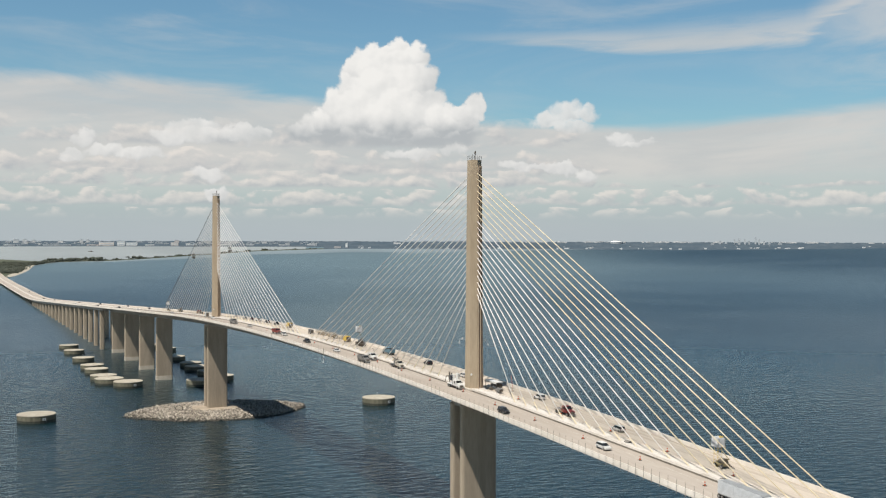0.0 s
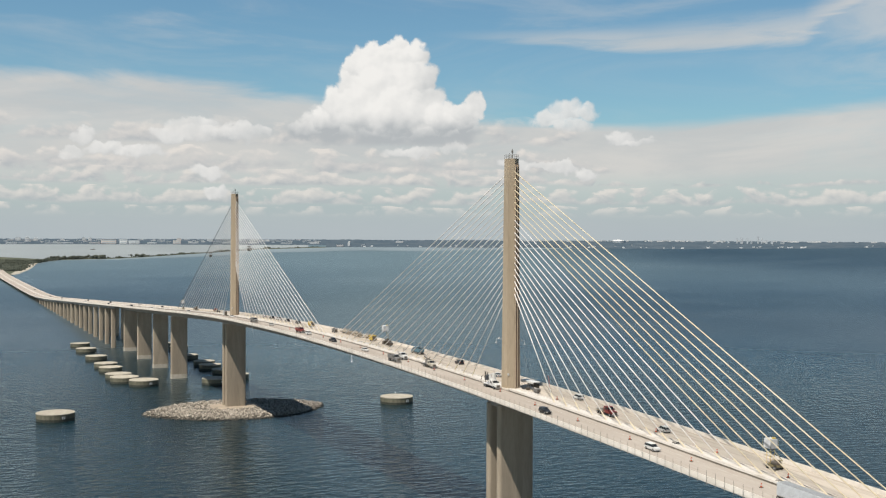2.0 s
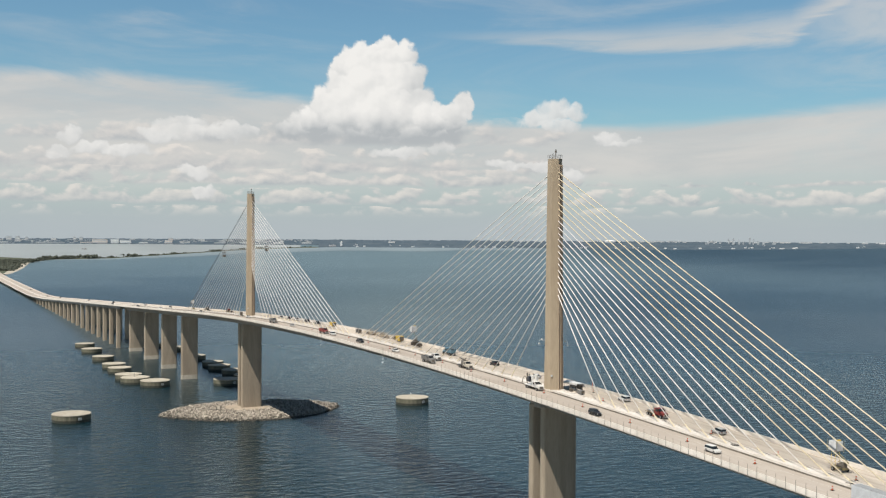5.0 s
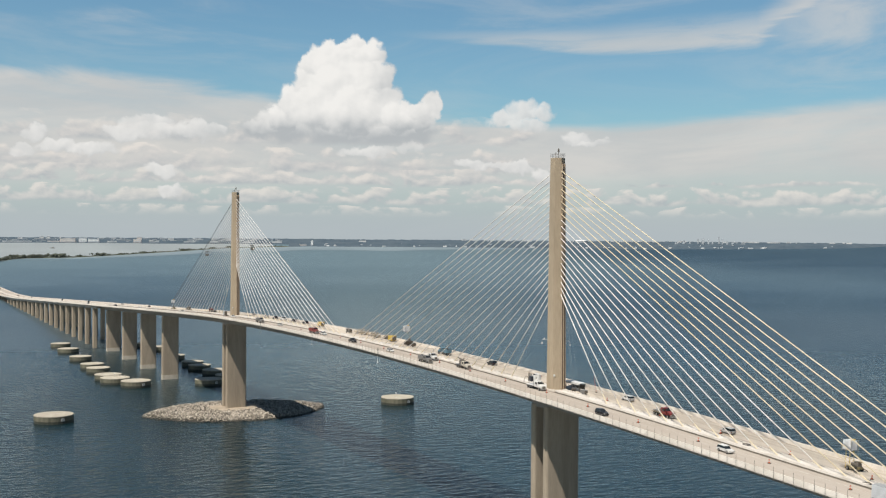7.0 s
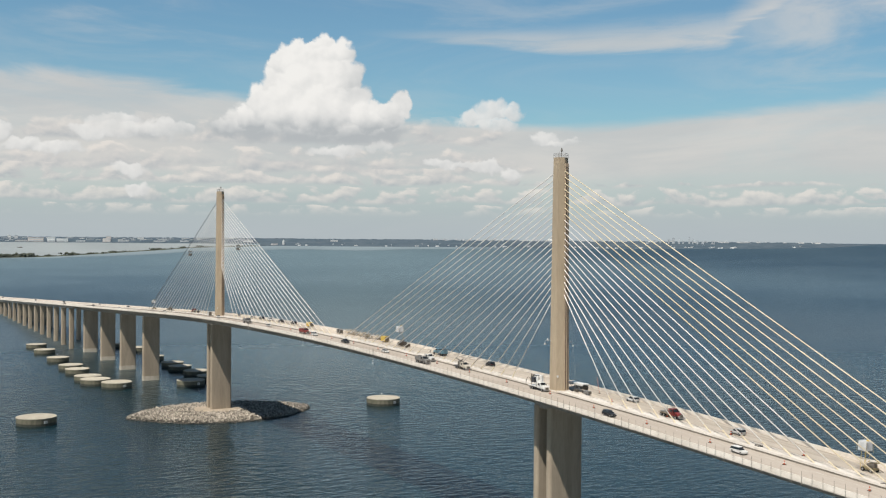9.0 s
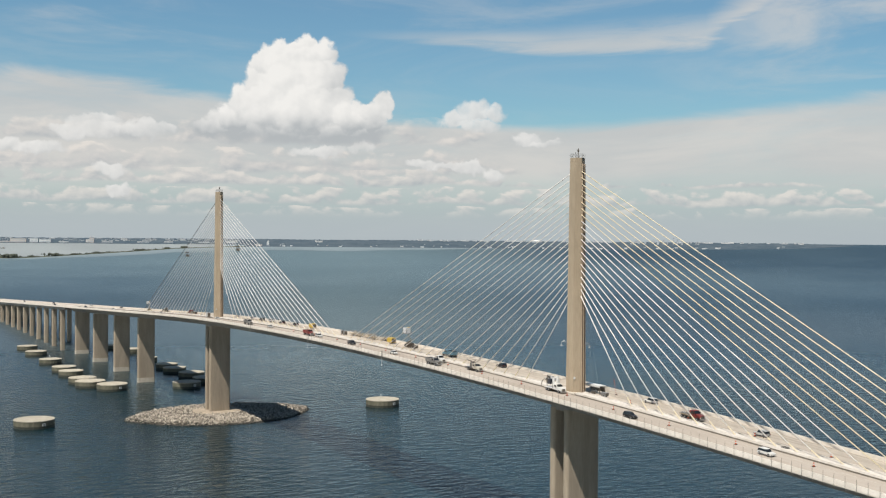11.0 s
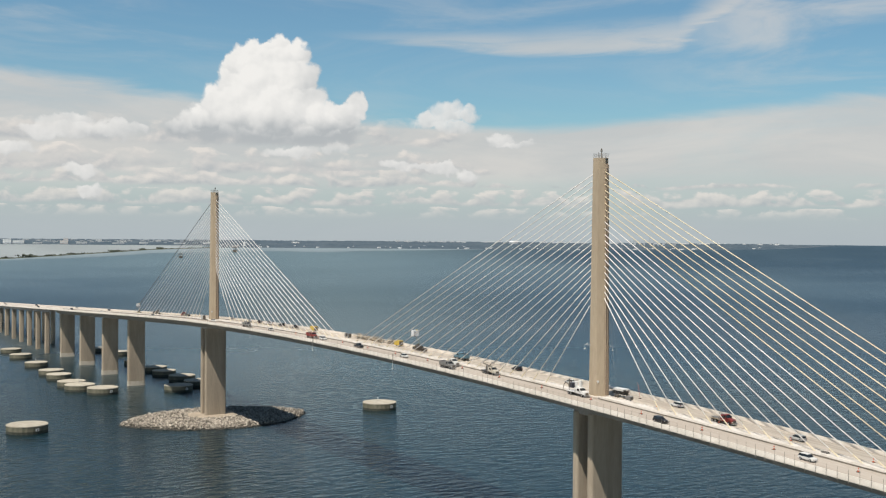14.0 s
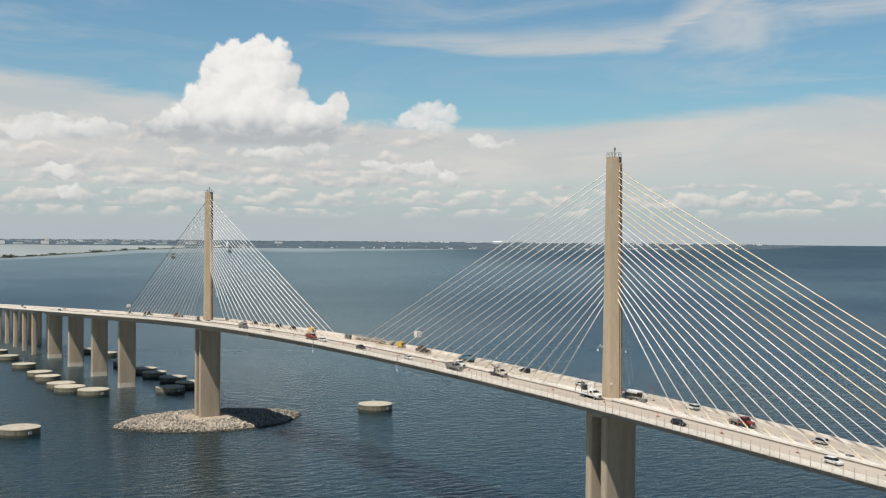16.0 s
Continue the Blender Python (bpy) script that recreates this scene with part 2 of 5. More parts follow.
CONCRETE = material("tan_concrete", (0.50, 0.405, 0.29), (0.41, 0.33, 0.235), 0.85, 0.10, 1.5, 0.15, 1.0, stretch=(1, 1, 0.18))
PIER = material("pier_concrete", (0.445, 0.375, 0.288), (0.33, 0.275, 0.21), 0.88, 0.16, 1.6, 0.15, 1.0, stretch=(1, 1, 0.15))
PIER_FOOT = material("pale_concrete", (0.60, 0.54, 0.455), (0.48, 0.425, 0.345), 0.9, 0.4, 2.0)
GIRDER = material("girder_concrete", (0.38, 0.35, 0.31), (0.31, 0.285, 0.25), 0.9, 0.12, 1.0)
ROAD = material("worn_concrete_road", (0.48, 0.43, 0.375), (0.395, 0.345, 0.295), 0.9, 0.08, 1.2, stretch=(1.6, 0.15, 1))
BARRIER = material("barrier_concrete", (0.80, 0.735, 0.655), (0.70, 0.635, 0.55), 0.88, 0.25, 1.5, stretch=(1, 0.5, 1.5))
PARAPET = material("whitewashed_parapet", (0.81, 0.755, 0.685), (0.70, 0.645, 0.57), 0.88, 0.25, 1.5, stretch=(1, 0.5, 0.4))
MEDIAN = material("dusty_white_concrete", (0.73, 0.69, 0.64), (0.52, 0.475, 0.41), 0.9, 0.45, 2.2, stretch=(1.4, 0.35, 1), contrast=(0.40, 0.72))
ROAD_DUSTY = material("dusty_stained_road", (0.60, 0.53, 0.445), (0.34, 0.29, 0.235), 0.92, 0.22, 1.6, stretch=(2.2, 0.10, 1), contrast=(0.42, 0.78))
CABLE = material("cream_yellow_paint", (0.86, 0.835, 0.805), (0.82, 0.785, 0.735), 0.45, 0.05, 0.8, vary=0.06)
CONDUIT = material("rust_brown_conduit", (0.30, 0.19, 0.12), (0.42, 0.30, 0.20), 0.8, 0.3, 2.0)
CONDUIT_TAN = material("tan_painted_conduit", (0.62, 0.49, 0.36), (0.52, 0.40, 0.29), 0.7, 0.3, 2.0)
# yellower coat for the near pylon's outer southern stays
CABLE_YELLOW = material("yellower_cable_paint", (0.82, 0.73, 0.54), (0.78, 0.66, 0.44), 0.45, 0.05, 0.8, vary=0.06)
STEEL_DARK = material("dark_galvanised_steel", (0.16, 0.14, 0.12), (0.22, 0.20, 0.17), 0.55, 1.0, 8.0, metal=0.3)
STEEL = material("grey_steel", (0.42, 0.42, 0.41), (0.33, 0.33, 0.32), 0.5, 1.0, 8.0, metal=0.3)
FENCE = material("grey_brown_fence_steel", (0.27, 0.245, 0.215), (0.20, 0.18, 0.16), 0.6, 1.0, 8.0, metal=0.2)
# near-black core paints shade into the gaps between the boulders
DARK_ROCK = material("rock_gap_shade", (0.07, 0.062, 0.05), (0.05, 0.045, 0.036), 0.95, 0.5, 2.0)
FOOT_STRIP = material("dark_barrier_foot", (0.13, 0.115, 0.095), (0.20, 0.175, 0.145), 0.9, 0.4, 2.0, stretch=(1, 0.3, 1))
PAINT_LINE = material("worn_white_line", (0.60, 0.56, 0.50), (0.44, 0.39, 0.335), 0.8, 0.8, 4.0)
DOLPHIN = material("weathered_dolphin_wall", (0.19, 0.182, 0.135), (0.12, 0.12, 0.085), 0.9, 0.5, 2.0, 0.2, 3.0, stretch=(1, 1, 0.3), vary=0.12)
# cap colour, much paler than the wall
DOLPHIN_TOP = material("pale_dolphin_top", (0.50, 0.46, 0.38), (0.39, 0.355, 0.28), 0.92, 0.25, 1.5, vary=0.08)
ALGAE = material("dark_tide_stain", (0.055, 0.06, 0.045), (0.03, 0.035, 0.028), 0.7, 0.8, 3.0)
WHITE = material("white_paint", (0.80, 0.80, 0.78), (0.70, 0.70, 0.68), 0.4, 0.8, 3.0, spec=0.5)
BLACK = material("black_rubber", (0.02, 0.02, 0.02), (0.03, 0.03, 0.03), 0.85, 2.0, 8.0)
GLASS = material("dark_vehicle_glass", (0.02, 0.025, 0.03), (0.03, 0.035, 0.04), 0.08, 1.0, 4.0, spec=0.6)
BEACH = material("bleached_sand", (0.52, 0.48, 0.40), (0.40, 0.37, 0.30), 0.95, 0.05, 0.4)
SCRUB = material("coastal_scrub", (0.07, 0.085, 0.055), (0.11, 0.115, 0.07), 0.95, 0.02, 0.15)


def rock_material():
    mat = bpy.data.materials.new("riprap_stone")
    mat.use_nodes = True
    n = Nodes(mat.node_tree)
    rnd = n.add("ShaderNodeNewGeometry").outputs["Random Per Island"]
    at = n.add("ShaderNodeTexCoord").outputs["Object"]
    col = n.mix(n.span(rnd, 0, 1, smooth=False), (0.11, 0.095, 0.078), (0.52, 0.465, 0.39))
    col = n.mix(n.span(n.noise(at, 1.5, 5, 0.65), 0.4, 0.75, 0, 0.6), col, (0.16, 0.14, 0.11))
    sep = n.add("ShaderNodeSeparateXYZ")
    n.put(sep.inputs[0], at)
    col = n.mix(n.span(n.m("MULTIPLY_ADD", n.noise(at, 0.3, 3), 0.6, sep.outputs[2]), 1.3, 0.6), col, (0.045, 0.042, 0.035))
    bsdf = n.add("ShaderNodeBsdfPrincipled")
    n.put(bsdf.inputs["Base Color"], col)
    bsdf.inputs["Roughness"].default_value = 0.9
    n.put(n.add("ShaderNodeOutputMaterial").inputs[0], bsdf.outputs[0])
    return mat


def sea_material(name, deep, calm_from, tint=(0.88, 0.91, 0.90), pale_share=0.0):
    mat = bpy.data.materials.new(name)
    mat.use_nodes = True
    n = Nodes(mat.node_tree)
    at = n.add("ShaderNodeTexCoord").outputs["Object"]

    def waves(scale, stretch, detail, turn):
        size = n.add("ShaderNodeMapping")
        size.inputs["Scale"].default_value, size.inputs["Rotation"].default_value = stretch, (0, 0, radians(turn))
        n.put(size.inputs[0], at)
        return n.noise(size.outputs[0], scale, detail, 0.52, 0.3)

    sep = n.add("ShaderNodeSeparateXYZ")
    n.put(sep.inputs[0], at)
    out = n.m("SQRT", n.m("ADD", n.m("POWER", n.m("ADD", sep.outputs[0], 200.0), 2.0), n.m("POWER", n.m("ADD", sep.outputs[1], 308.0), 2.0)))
    chop = waves(0.26, (0.50, 1, 1), 4, 28)
    swell = waves(0.055, (0.6, 1, 1), 3, 40)
    wind = n.span(waves(0.0030, (0.8, 1, 1), 5, 20), 0.30, 0.72)
    height = n.m("ADD", n.m("MULTIPLY", chop, n.span(wind, 0, 1, 0.75, 1.15)), n.m("MULTIPLY", swell, 0.32))
    b = n.add("ShaderNodeBump")
    b.inputs["Distance"].default_value = 1.7
    # the chop dies down in the shelter of the far shore
    n.put(b.inputs["Strength"], n.m("MULTIPLY", n.span(out, 3900.0, calm_from, 1.0, 0.5), n.span(out, 480.0, 1500.0, 0.85, 0.38)))
    n.put(b.inputs["Height"], height)
    # normals lean south-west, more with distance, so the water mirrors higher sky
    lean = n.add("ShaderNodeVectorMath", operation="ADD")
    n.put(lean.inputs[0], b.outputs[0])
    lean_by = n.span(out, 480.0, 2100.0, -0.55, -2.1)
    n.put(lean.inputs[1], n.xyz(n.m("MULTIPLY", lean_by, 0.035), n.m("MULTIPLY", lean_by, 0.065)))
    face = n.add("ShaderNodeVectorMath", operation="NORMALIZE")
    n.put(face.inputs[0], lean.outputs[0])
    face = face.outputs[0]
    # a paler belt past the far pier paints in the cloud's reflection
    ax, ay = n.m("ADD", sep.outputs[0], -50.0), n.m("ADD", sep.outputs[1], -300.0)
    along = n.m("ADD", n.m("MULTIPLY", ax, 0.4226), n.m("MULTIPLY", ay, 0.9063))
    aside = n.m("ABSOLUTE", n.m("SUBTRACT", n.m("MULTIPLY", ax, 0.9063), n.m("MULTIPLY", ay, 0.4226)))
    aside = n.m("DIVIDE", aside, n.m("MULTIPLY_ADD", along, 0.16, 150.0))
    cloud_sheen = n.m("MULTIPLY", n.span(aside, 1.3, 0.0), n.span(along, -150.0, 700.0))
    col = n.mix(n.span(wind, 0, 1, 0.0, 0.3), deep, tuple(c * 1.5 for c in deep))
    col = n.mix(n.m("MULTIPLY", cloud_sheen, pale_share), col, (0.062, 0.085, 0.080))
    # and the water pales with distance out, less towards the east
    far_pale = n.m("MULTIPLY", n.span(out, 1700.0, 4400.0), n.span(sep.outputs[0], 1500.0, 2500.0, 1.0, 0.0))
    col = n.mix(n.m("MULTIPLY", far_pale, pale_share), col, (0.085, 0.125, 0.135))
    fresnel = n.add("ShaderNodeFresnel")
    fresnel.inputs["IOR"].default_value = 1.34
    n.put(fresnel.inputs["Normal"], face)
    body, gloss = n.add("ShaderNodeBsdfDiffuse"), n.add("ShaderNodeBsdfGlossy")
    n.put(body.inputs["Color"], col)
    # the reflection tint turns bluer farther out
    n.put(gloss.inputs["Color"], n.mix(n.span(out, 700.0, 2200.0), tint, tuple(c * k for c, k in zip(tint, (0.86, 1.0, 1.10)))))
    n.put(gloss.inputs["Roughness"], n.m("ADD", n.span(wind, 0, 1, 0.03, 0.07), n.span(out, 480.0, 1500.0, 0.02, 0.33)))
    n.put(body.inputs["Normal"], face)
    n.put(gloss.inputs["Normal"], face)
    both = n.add("ShaderNodeMixShader")
    n.put(both.inputs[0], fresnel.outputs[0])
    n.put(both.inputs[1], body.outputs[0])
    n.put(both.inputs[2], gloss.outputs[0])
    n.put(n.add("ShaderNodeOutputMaterial").inputs[0], both.outputs[0])
    return mat


ROCK = rock_material()
SEA = sea_material("sea_water", (0.0055, 0.0175, 0.0235), 4500.0, pale_share=0.85)
# pale body colour stands in for sky mirrored on the calm lagoon
LAGOON = sea_material("sheltered_water", (0.22, 0.235, 0.23), 3901.0, (0.86, 0.86, 0.82))
SHALLOWS = sea_material("pale_shallow_water", (0.15, 0.178, 0.183), 3901.0, (0.86, 0.91, 0.92))


# ---- mesh helpers ----
def mesh_object(name, verts, faces, mat, parent=None, label="", smooth=False):
    me = bpy.data.meshes.new(name)
    me.from_pydata([tuple(v) for v in verts], [], faces)
    me.materials.append(mat)
    if smooth:
        me.polygons.foreach_set("use_smooth", [True] * len(me.polygons))
    ob = new(name, me)
    if parent:
        ob.parent = parent
    return tagged(ob, label) if label else ob


def part(name, bm, mat, parent, label="", smooth=False):
    """Links a bmesh as one mesh object under a thing or part."""
    bmesh.ops.recalc_face_normals(bm, faces=bm.faces[:])
    me = bpy.data.meshes.new(name)
    bm.to_mesh(me)
    bm.free()
    me.materials.append(mat)
    if smooth:
        me.polygons.foreach_set("use_smooth", [True] * len(me.polygons))
    ob = new(name, me)
    ob.parent = parent
    return tagged(ob, label) if label else ob


def thing(name, at, label, category, group="", kind="", turn=0.0):
    ob = new(name)
    ob.matrix_basis = pose(*at, 0, 0, turn)
    ob.empty_display_size = 0.5
    return tagged(ob, label, category, group, kind)


def add_box(bm, centre, size, bevel=0.0, turn=None, taper=None):
    """A box, bevelled; taper gives the share of x and y left at its top."""
    made = bmesh.ops.create_cube(bm, size=1.0)["verts"]
    for v in made:
        if taper and v.co.z > 0:
            v.co.x *= taper[0]
            v.co.y *= taper[1]
        v.co = Vector((v.co.x * size[0], v.co.y * size[1], v.co.z * size[2]))
    if bevel:
        edges = list({e for v in made for e in v.link_edges})
        made = bmesh.ops.bevel(bm, geom=edges, offset=bevel, segments=2, affect="EDGES", profile=0.6)["verts"]
    m = Matrix.Translation(centre) @ (turn or Matrix.Identity(4))
    bmesh.ops.transform(bm, matrix=m, verts=made)
    return made


def boxes(*items):
    bm = bmesh.new()
    for it in items:
        add_box(bm, *it)
    return bm


def add_tube(bm, a, b, r, sides=8, r2=None):
    a, b = Vector(a), Vector(b)
    turn = (b - a).to_track_quat("Z", "Y").to_matrix().to_4x4()
    made = bmesh.ops.create_cone(bm, cap_ends=True, segments=sides, radius1=r, radius2=r if r2 is None else r2, depth=(b - a).length)["verts"]
    bmesh.ops.transform(bm, matrix=Matrix.Translation((a + b) / 2) @ turn, verts=made)
    return made


def tubes(*items):
    bm = bmesh.new()
    for it in items:
        add_tube(bm, *it)
    return bm


def loft(rings, closed=True):
    """Verts and faces of a skin through rings of equal length; closed rings get end caps."""
    verts = [p for ring in rings for p in ring]
    k, faces = len(rings[0]), []
    for i in range(len(rings) - 1):
        for j in range(k if closed else k - 1):
            a, b = i * k + j, i * k + (j + 1) % k
            faces.append((a, b, b + k, a + k))
    if closed:
        faces += [tuple(range(k))[::-1], tuple(range((len(rings) - 1) * k, len(rings) * k))]
    return verts, faces


def loft_bm(rings, closed=True):
    bm = bmesh.new()
    verts, faces = loft(rings, closed)
    made = [bm.verts.new(p) for p in verts]
    for f in faces:
        bm.faces.new([made[i] for i in f])
    return bm

# ---- the lie of the land ----
EYE = Vector((-200.0, -308.0))


TIDE = -0.7


def sea_level(x, y):
    """The water's height: flat out to 2.6 km, then rising gently to stand in for the far reach of the bay."""
    r = math.hypot(x - EYE.x, y - EYE.y)
    return TIDE + 82.0 * max(0.0, (r - 2600.0) / 2300.0) ** 2


def far_point(azimuth, r, up=0.0):
    a = radians(azimuth)
    x, y = EYE.x + r * math.sin(a), EYE.y + r * math.cos(a)
    return Vector((x, y, sea_level(x, y) + up))


def build_sea():
    radii = [0, 60, 140, 260, 400, 560, 740, 940, 1160, 1400, 1660, 1940, 2240, 2500, 2600] + list(range(2700, 4951, 75))
    verts, faces, k = [(EYE.x, EYE.y, TIDE)], [], 96
    for r in radii[1:]:
        for j in range(k):
            a = 2 * math.pi * j / k
            x, y = EYE.x + r * math.sin(a), EYE.y + r * math.cos(a)
            verts.append((x, y, sea_level(x, y)))
    for j in range(k):
        faces.append((0, 1 + (j + 1) % k, 1 + j))
    for i in range(len(radii) - 2):
        for j in range(k):
            a, b = 1 + i * k + j, 1 + i * k + (j + 1) % k
            faces.append((a, b, b + k, a + k))
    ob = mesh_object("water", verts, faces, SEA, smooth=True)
    tagged(ob, "dark blue-grey bay water with fine wind ripples", "water", kind="structure")


build_sea()

# ---- the bridge's long profile ----
CREST, CURVE, GRADE, LOW = 59.9, 8e-5, 0.0425, 6.3
SPAN, WIDE = 366.0, 15.0


def road_z(y):
    d, d0 = abs(y - SPAN / 2), GRADE / 2 / CURVE
    z = CREST - CURVE * d * d if d < d0 else CREST - CURVE * d0 * d0 - GRADE * (d - d0)
    base = LOW + sea_level(0, y)
    if z - base < 6.0:
        s = (z - base) / 3.0
        return base + 3.0 * math.log1p(math.exp(s))
    return z


def stations(a, b, step):
    k = max(1, round((b - a) / step))
    return [a + (b - a) * i / k for i in range(k + 1)]


def strip(name, section, ys, mat, parent, label="", closed=True):
    """Sweeps a cross-section of (x, height over the road) along the bridge."""
    rings = [[(x, y, road_z(y) + h) for x, h in section] for y in ys]
    return part(name, loft_bm(rings, closed), mat, parent, label)


def parapet(side, x):
    s = side
    return [(x, -0.02), (x + s * 0.20, 1.05), (x + s * 0.38, 1.05), (x + s * 0.50, 0.12), (x + s * 0.50, -0.02)]


bridge = thing("cable_stayed_bridge", (0, 0, 0), "tan concrete cable-stayed bridge with two single pylons, under repair", "bridge")


def build_main_deck():
    a, b = -420.0, 765.0
    ys = stations(a, b, 8.0)
    # slab with wings, and the box girder under it
    strip("deck_slab", [(-WIDE, -0.06), (WIDE, -0.06), (WIDE, -0.36), (WIDE - 0.4, -0.42), (12.0, -0.85), (-12.0, -0.85), (0.4 - WIDE, -0.42), (-WIDE, -0.36)], ys, BARRIER, bridge)
    strip("box_girder", [(-9.8, -0.80), (9.8, -0.80), (5.4, -4.25), (-5.4, -4.25)], ys, GIRDER, bridge, "grey-brown concrete box girder under the deck")
    strip("roadway", [(-14.5, 0.0), (-2.05, 0.05), (-2.05, -0.05), (-14.5, -0.05)], ys, ROAD, bridge, "worn tan concrete carriageway")
    strip("roadway", [(2.05, 0.05), (14.5, 0.0), (14.5, -0.05), (2.05, -0.05)], ys, ROAD_DUSTY, bridge, "dusty stained carriageway crossed by cable shadows")
    strip("parapet", parapet(1, -WIDE), ys, PARAPET, bridge)
    strip("parapet", [(-x, h) for x, h in parapet(1, -WIDE)], ys, PARAPET, bridge)
    strip("median", [(-1.7, -0.04), (-1.7, 0.62), (1.7, 0.62), (1.7, -0.04)], ys, MEDIAN, bridge, "dusty white raised median between the carriageways")
    for s in (-1, 1):
        sect = [(s * 2.2, -0.02), (s * 2.0, 0.85), (s * 1.78, 0.85), (s * 1.72, -0.02)]
        strip("median_barrier", sect if s < 0 else sect[::-1], ys, MEDIAN, bridge)
    # dark strip beside the west median barrier and up its lower face
    strip("barrier_foot", [(-2.55, 0.04), (-2.55, 0.065), (-2.27, 0.07), (-2.23, 0.34), (-2.10, 0.34), (-2.10, 0.04)], ys, FOOT_STRIP, bridge, "dark strip along the foot of the median barrier")
    for x in (-13.2, -5.1, 5.1, 13.2):
        strip("lane_line", [(x - 0.09, 0.045), (x + 0.09, 0.045), (x + 0.09, 0.03), (x - 0.09, 0.03)], ys, PAINT_LINE, bridge)


build_main_deck()


def hexagon(t, z):
    """The pylon's plan: six sides, with a ridge towards each span, slimmer with height."""
    a, b, c = 2.45 - 0.50 * t, 1.95 - 0.52 * t, 2.75 - 0.35 * t
    return [(-a, -b, z), (0, -c, z), (a, -b, z), (a, b, z), (0, c, z), (-a, b, z)]


PYLON_TOP = 133.9


def build_pylon(y0):
    base = road_z(y0)
    rings = []
    for t in [i / 12 for i in range(13)]:
        z = base - 0.6 + (PYLON_TOP - base + 0.6) * t
        rings.append([(x, y + y0, zz) for x, y, zz in hexagon(t, z)])
    bm = loft_bm(rings)
    bmesh.ops.bevel(bm, geom=[e for e in bm.edges if abs(e.verts[0].co.z - e.verts[1].co.z) > 1], offset=0.12, segments=2, affect="EDGES")
    pylon = part("pylon", bm, CONCRETE, bridge, "tapered six-sided tan concrete pylon")
    # collar at the foot
    part("collar", boxes(((0, y0, base + 0.42), (5.4, 6.0, 0.7), 0.15)), BARRIER, pylon)
    # guard rail, beacon and mast on the crown
    items = []
    ring = [(-1.9, -1.45), (0, -2.35), (1.9, -1.45), (1.9, 1.45), (0, 2.35), (-1.9, 1.45)]
    for (xa, ya), (xb, yb) in zip(ring, ring[1:] + ring[:1]):
        for h in (0.7, 1.3):
            items.append(((xa, y0 + ya, PYLON_TOP + h), (xb, y0 + yb, PYLON_TOP + h), 0.035, 6))
        items.append(((xa, y0 + ya, PYLON_TOP - 0.4), (xa, y0 + ya, PYLON_TOP + 1.35), 0.04, 6))
        items.append((((xa + xb) / 2, y0 + (ya + yb) / 2, PYLON_TOP - 0.1), ((xa + xb) / 2, y0 + (ya + yb) / 2, PYLON_TOP + 1.35), 0.05, 6))
    part("guard_rail", tubes(*items), STEEL, pylon, "thin steel guard rail round the crown")
    mast = part("beacon_mast", tubes(((0.3, y0, PYLON_TOP - 0.2), (0.3, y0, PYLON_TOP + 3.2), 0.13, 8), ((-0.5, y0 + 0.4, PYLON_TOP), (-0.5, y0 + 0.4, PYLON_TOP + 1.9), 0.08, 6)), STEEL_DARK, pylon)
    part("beacon", tubes(((0.3, y0, PYLON_TOP + 2.1), (0.3, y0, PYLON_TOP + 2.9), 0.36, 10, 0.26)), STEEL_DARK, mast, "dark obstruction beacon")
    # conduits down the shaded south-east side
    for k, r, coat in ((0.12, 0.17, CONDUIT_TAN), (0.34, 0.12, CONDUIT), (0.52, 0.20, CONDUIT_TAN), (0.74, 0.12, CONDUIT), (0.92, 0.15, CONDUIT_TAN)):
        lo = Vector((2.45 * k, y0 - 2.75 + 0.80 * k - r - 0.04, base + 0.4))
        hi = Vector((1.95 * k, y0 - 2.40 + 0.97 * k - r - 0.04, PYLON_TOP - 2))
        part("conduit", tubes((lo, hi, r, 8)), coat, pylon)
    # flood-light brackets a third of the way up, and a lamp by the foot
    for z, s in ((73.2, 1), (74.0, -1)):
        at = Vector((2.0 * s, y0 - 1.2 * s, z))
        arm = part("flood_light", tubes((at, at + Vector((2.7 * s, 0.2, 0.25)), 0.06, 6), (at + Vector((2.7 * s, 0.2, -0.9)), at + Vector((2.7 * s, 0.2, 0.3)), 0.05, 6)), WHITE, pylon, "white bracket with a flood-light")
        part("lamp_head", boxes((at + Vector((2.7 * s, 0.2, -1.0)), (0.5, 0.4, 0.45), 0.05)), WHITE, arm)
        part("camera_head", boxes((at + Vector((1.7 * s, 0.2, 0.5)), (0.35, 0.3, 0.5), 0.05)), WHITE, arm)
    for x, z in ((1.0, 72.2), (1.3, 75.6), (1.8, 74.4)):
        part("junction_box", boxes(((x, y0 - 2.66 + 0.33 * x, z), (0.5, 0.4, 1.6), 0.06)), STEEL_DARK, pylon)
    part("wall_lamp", boxes(((-2.0, y0 - 2.15, base + 5.4), (0.5, 0.4, 0.7), 0.08)), WHITE, pylon, "small white wall lamp")
    # stays: twenty-one to each side, fanned between deck and shaft
    for s in (-1, 1):
        for i in range(21):
            y_foot = 28.8 + 7.32 * i
            z_top = 89.6 + 2.0 * i
            t = (z_top - base) / (PYLON_TOP - base)
            top = Vector((0, y0 + s * (2.75 - 0.35 * t - 0.5), z_top))
            foot = Vector((0, y0 + s * y_foot, road_z(y0 + s * y_foot) + 0.55))
            bm = bmesh.new()
            add_tube(bm, foot, top, 0.145, 8)
            stripped = y0 > 0 and s > 0 and i == 20
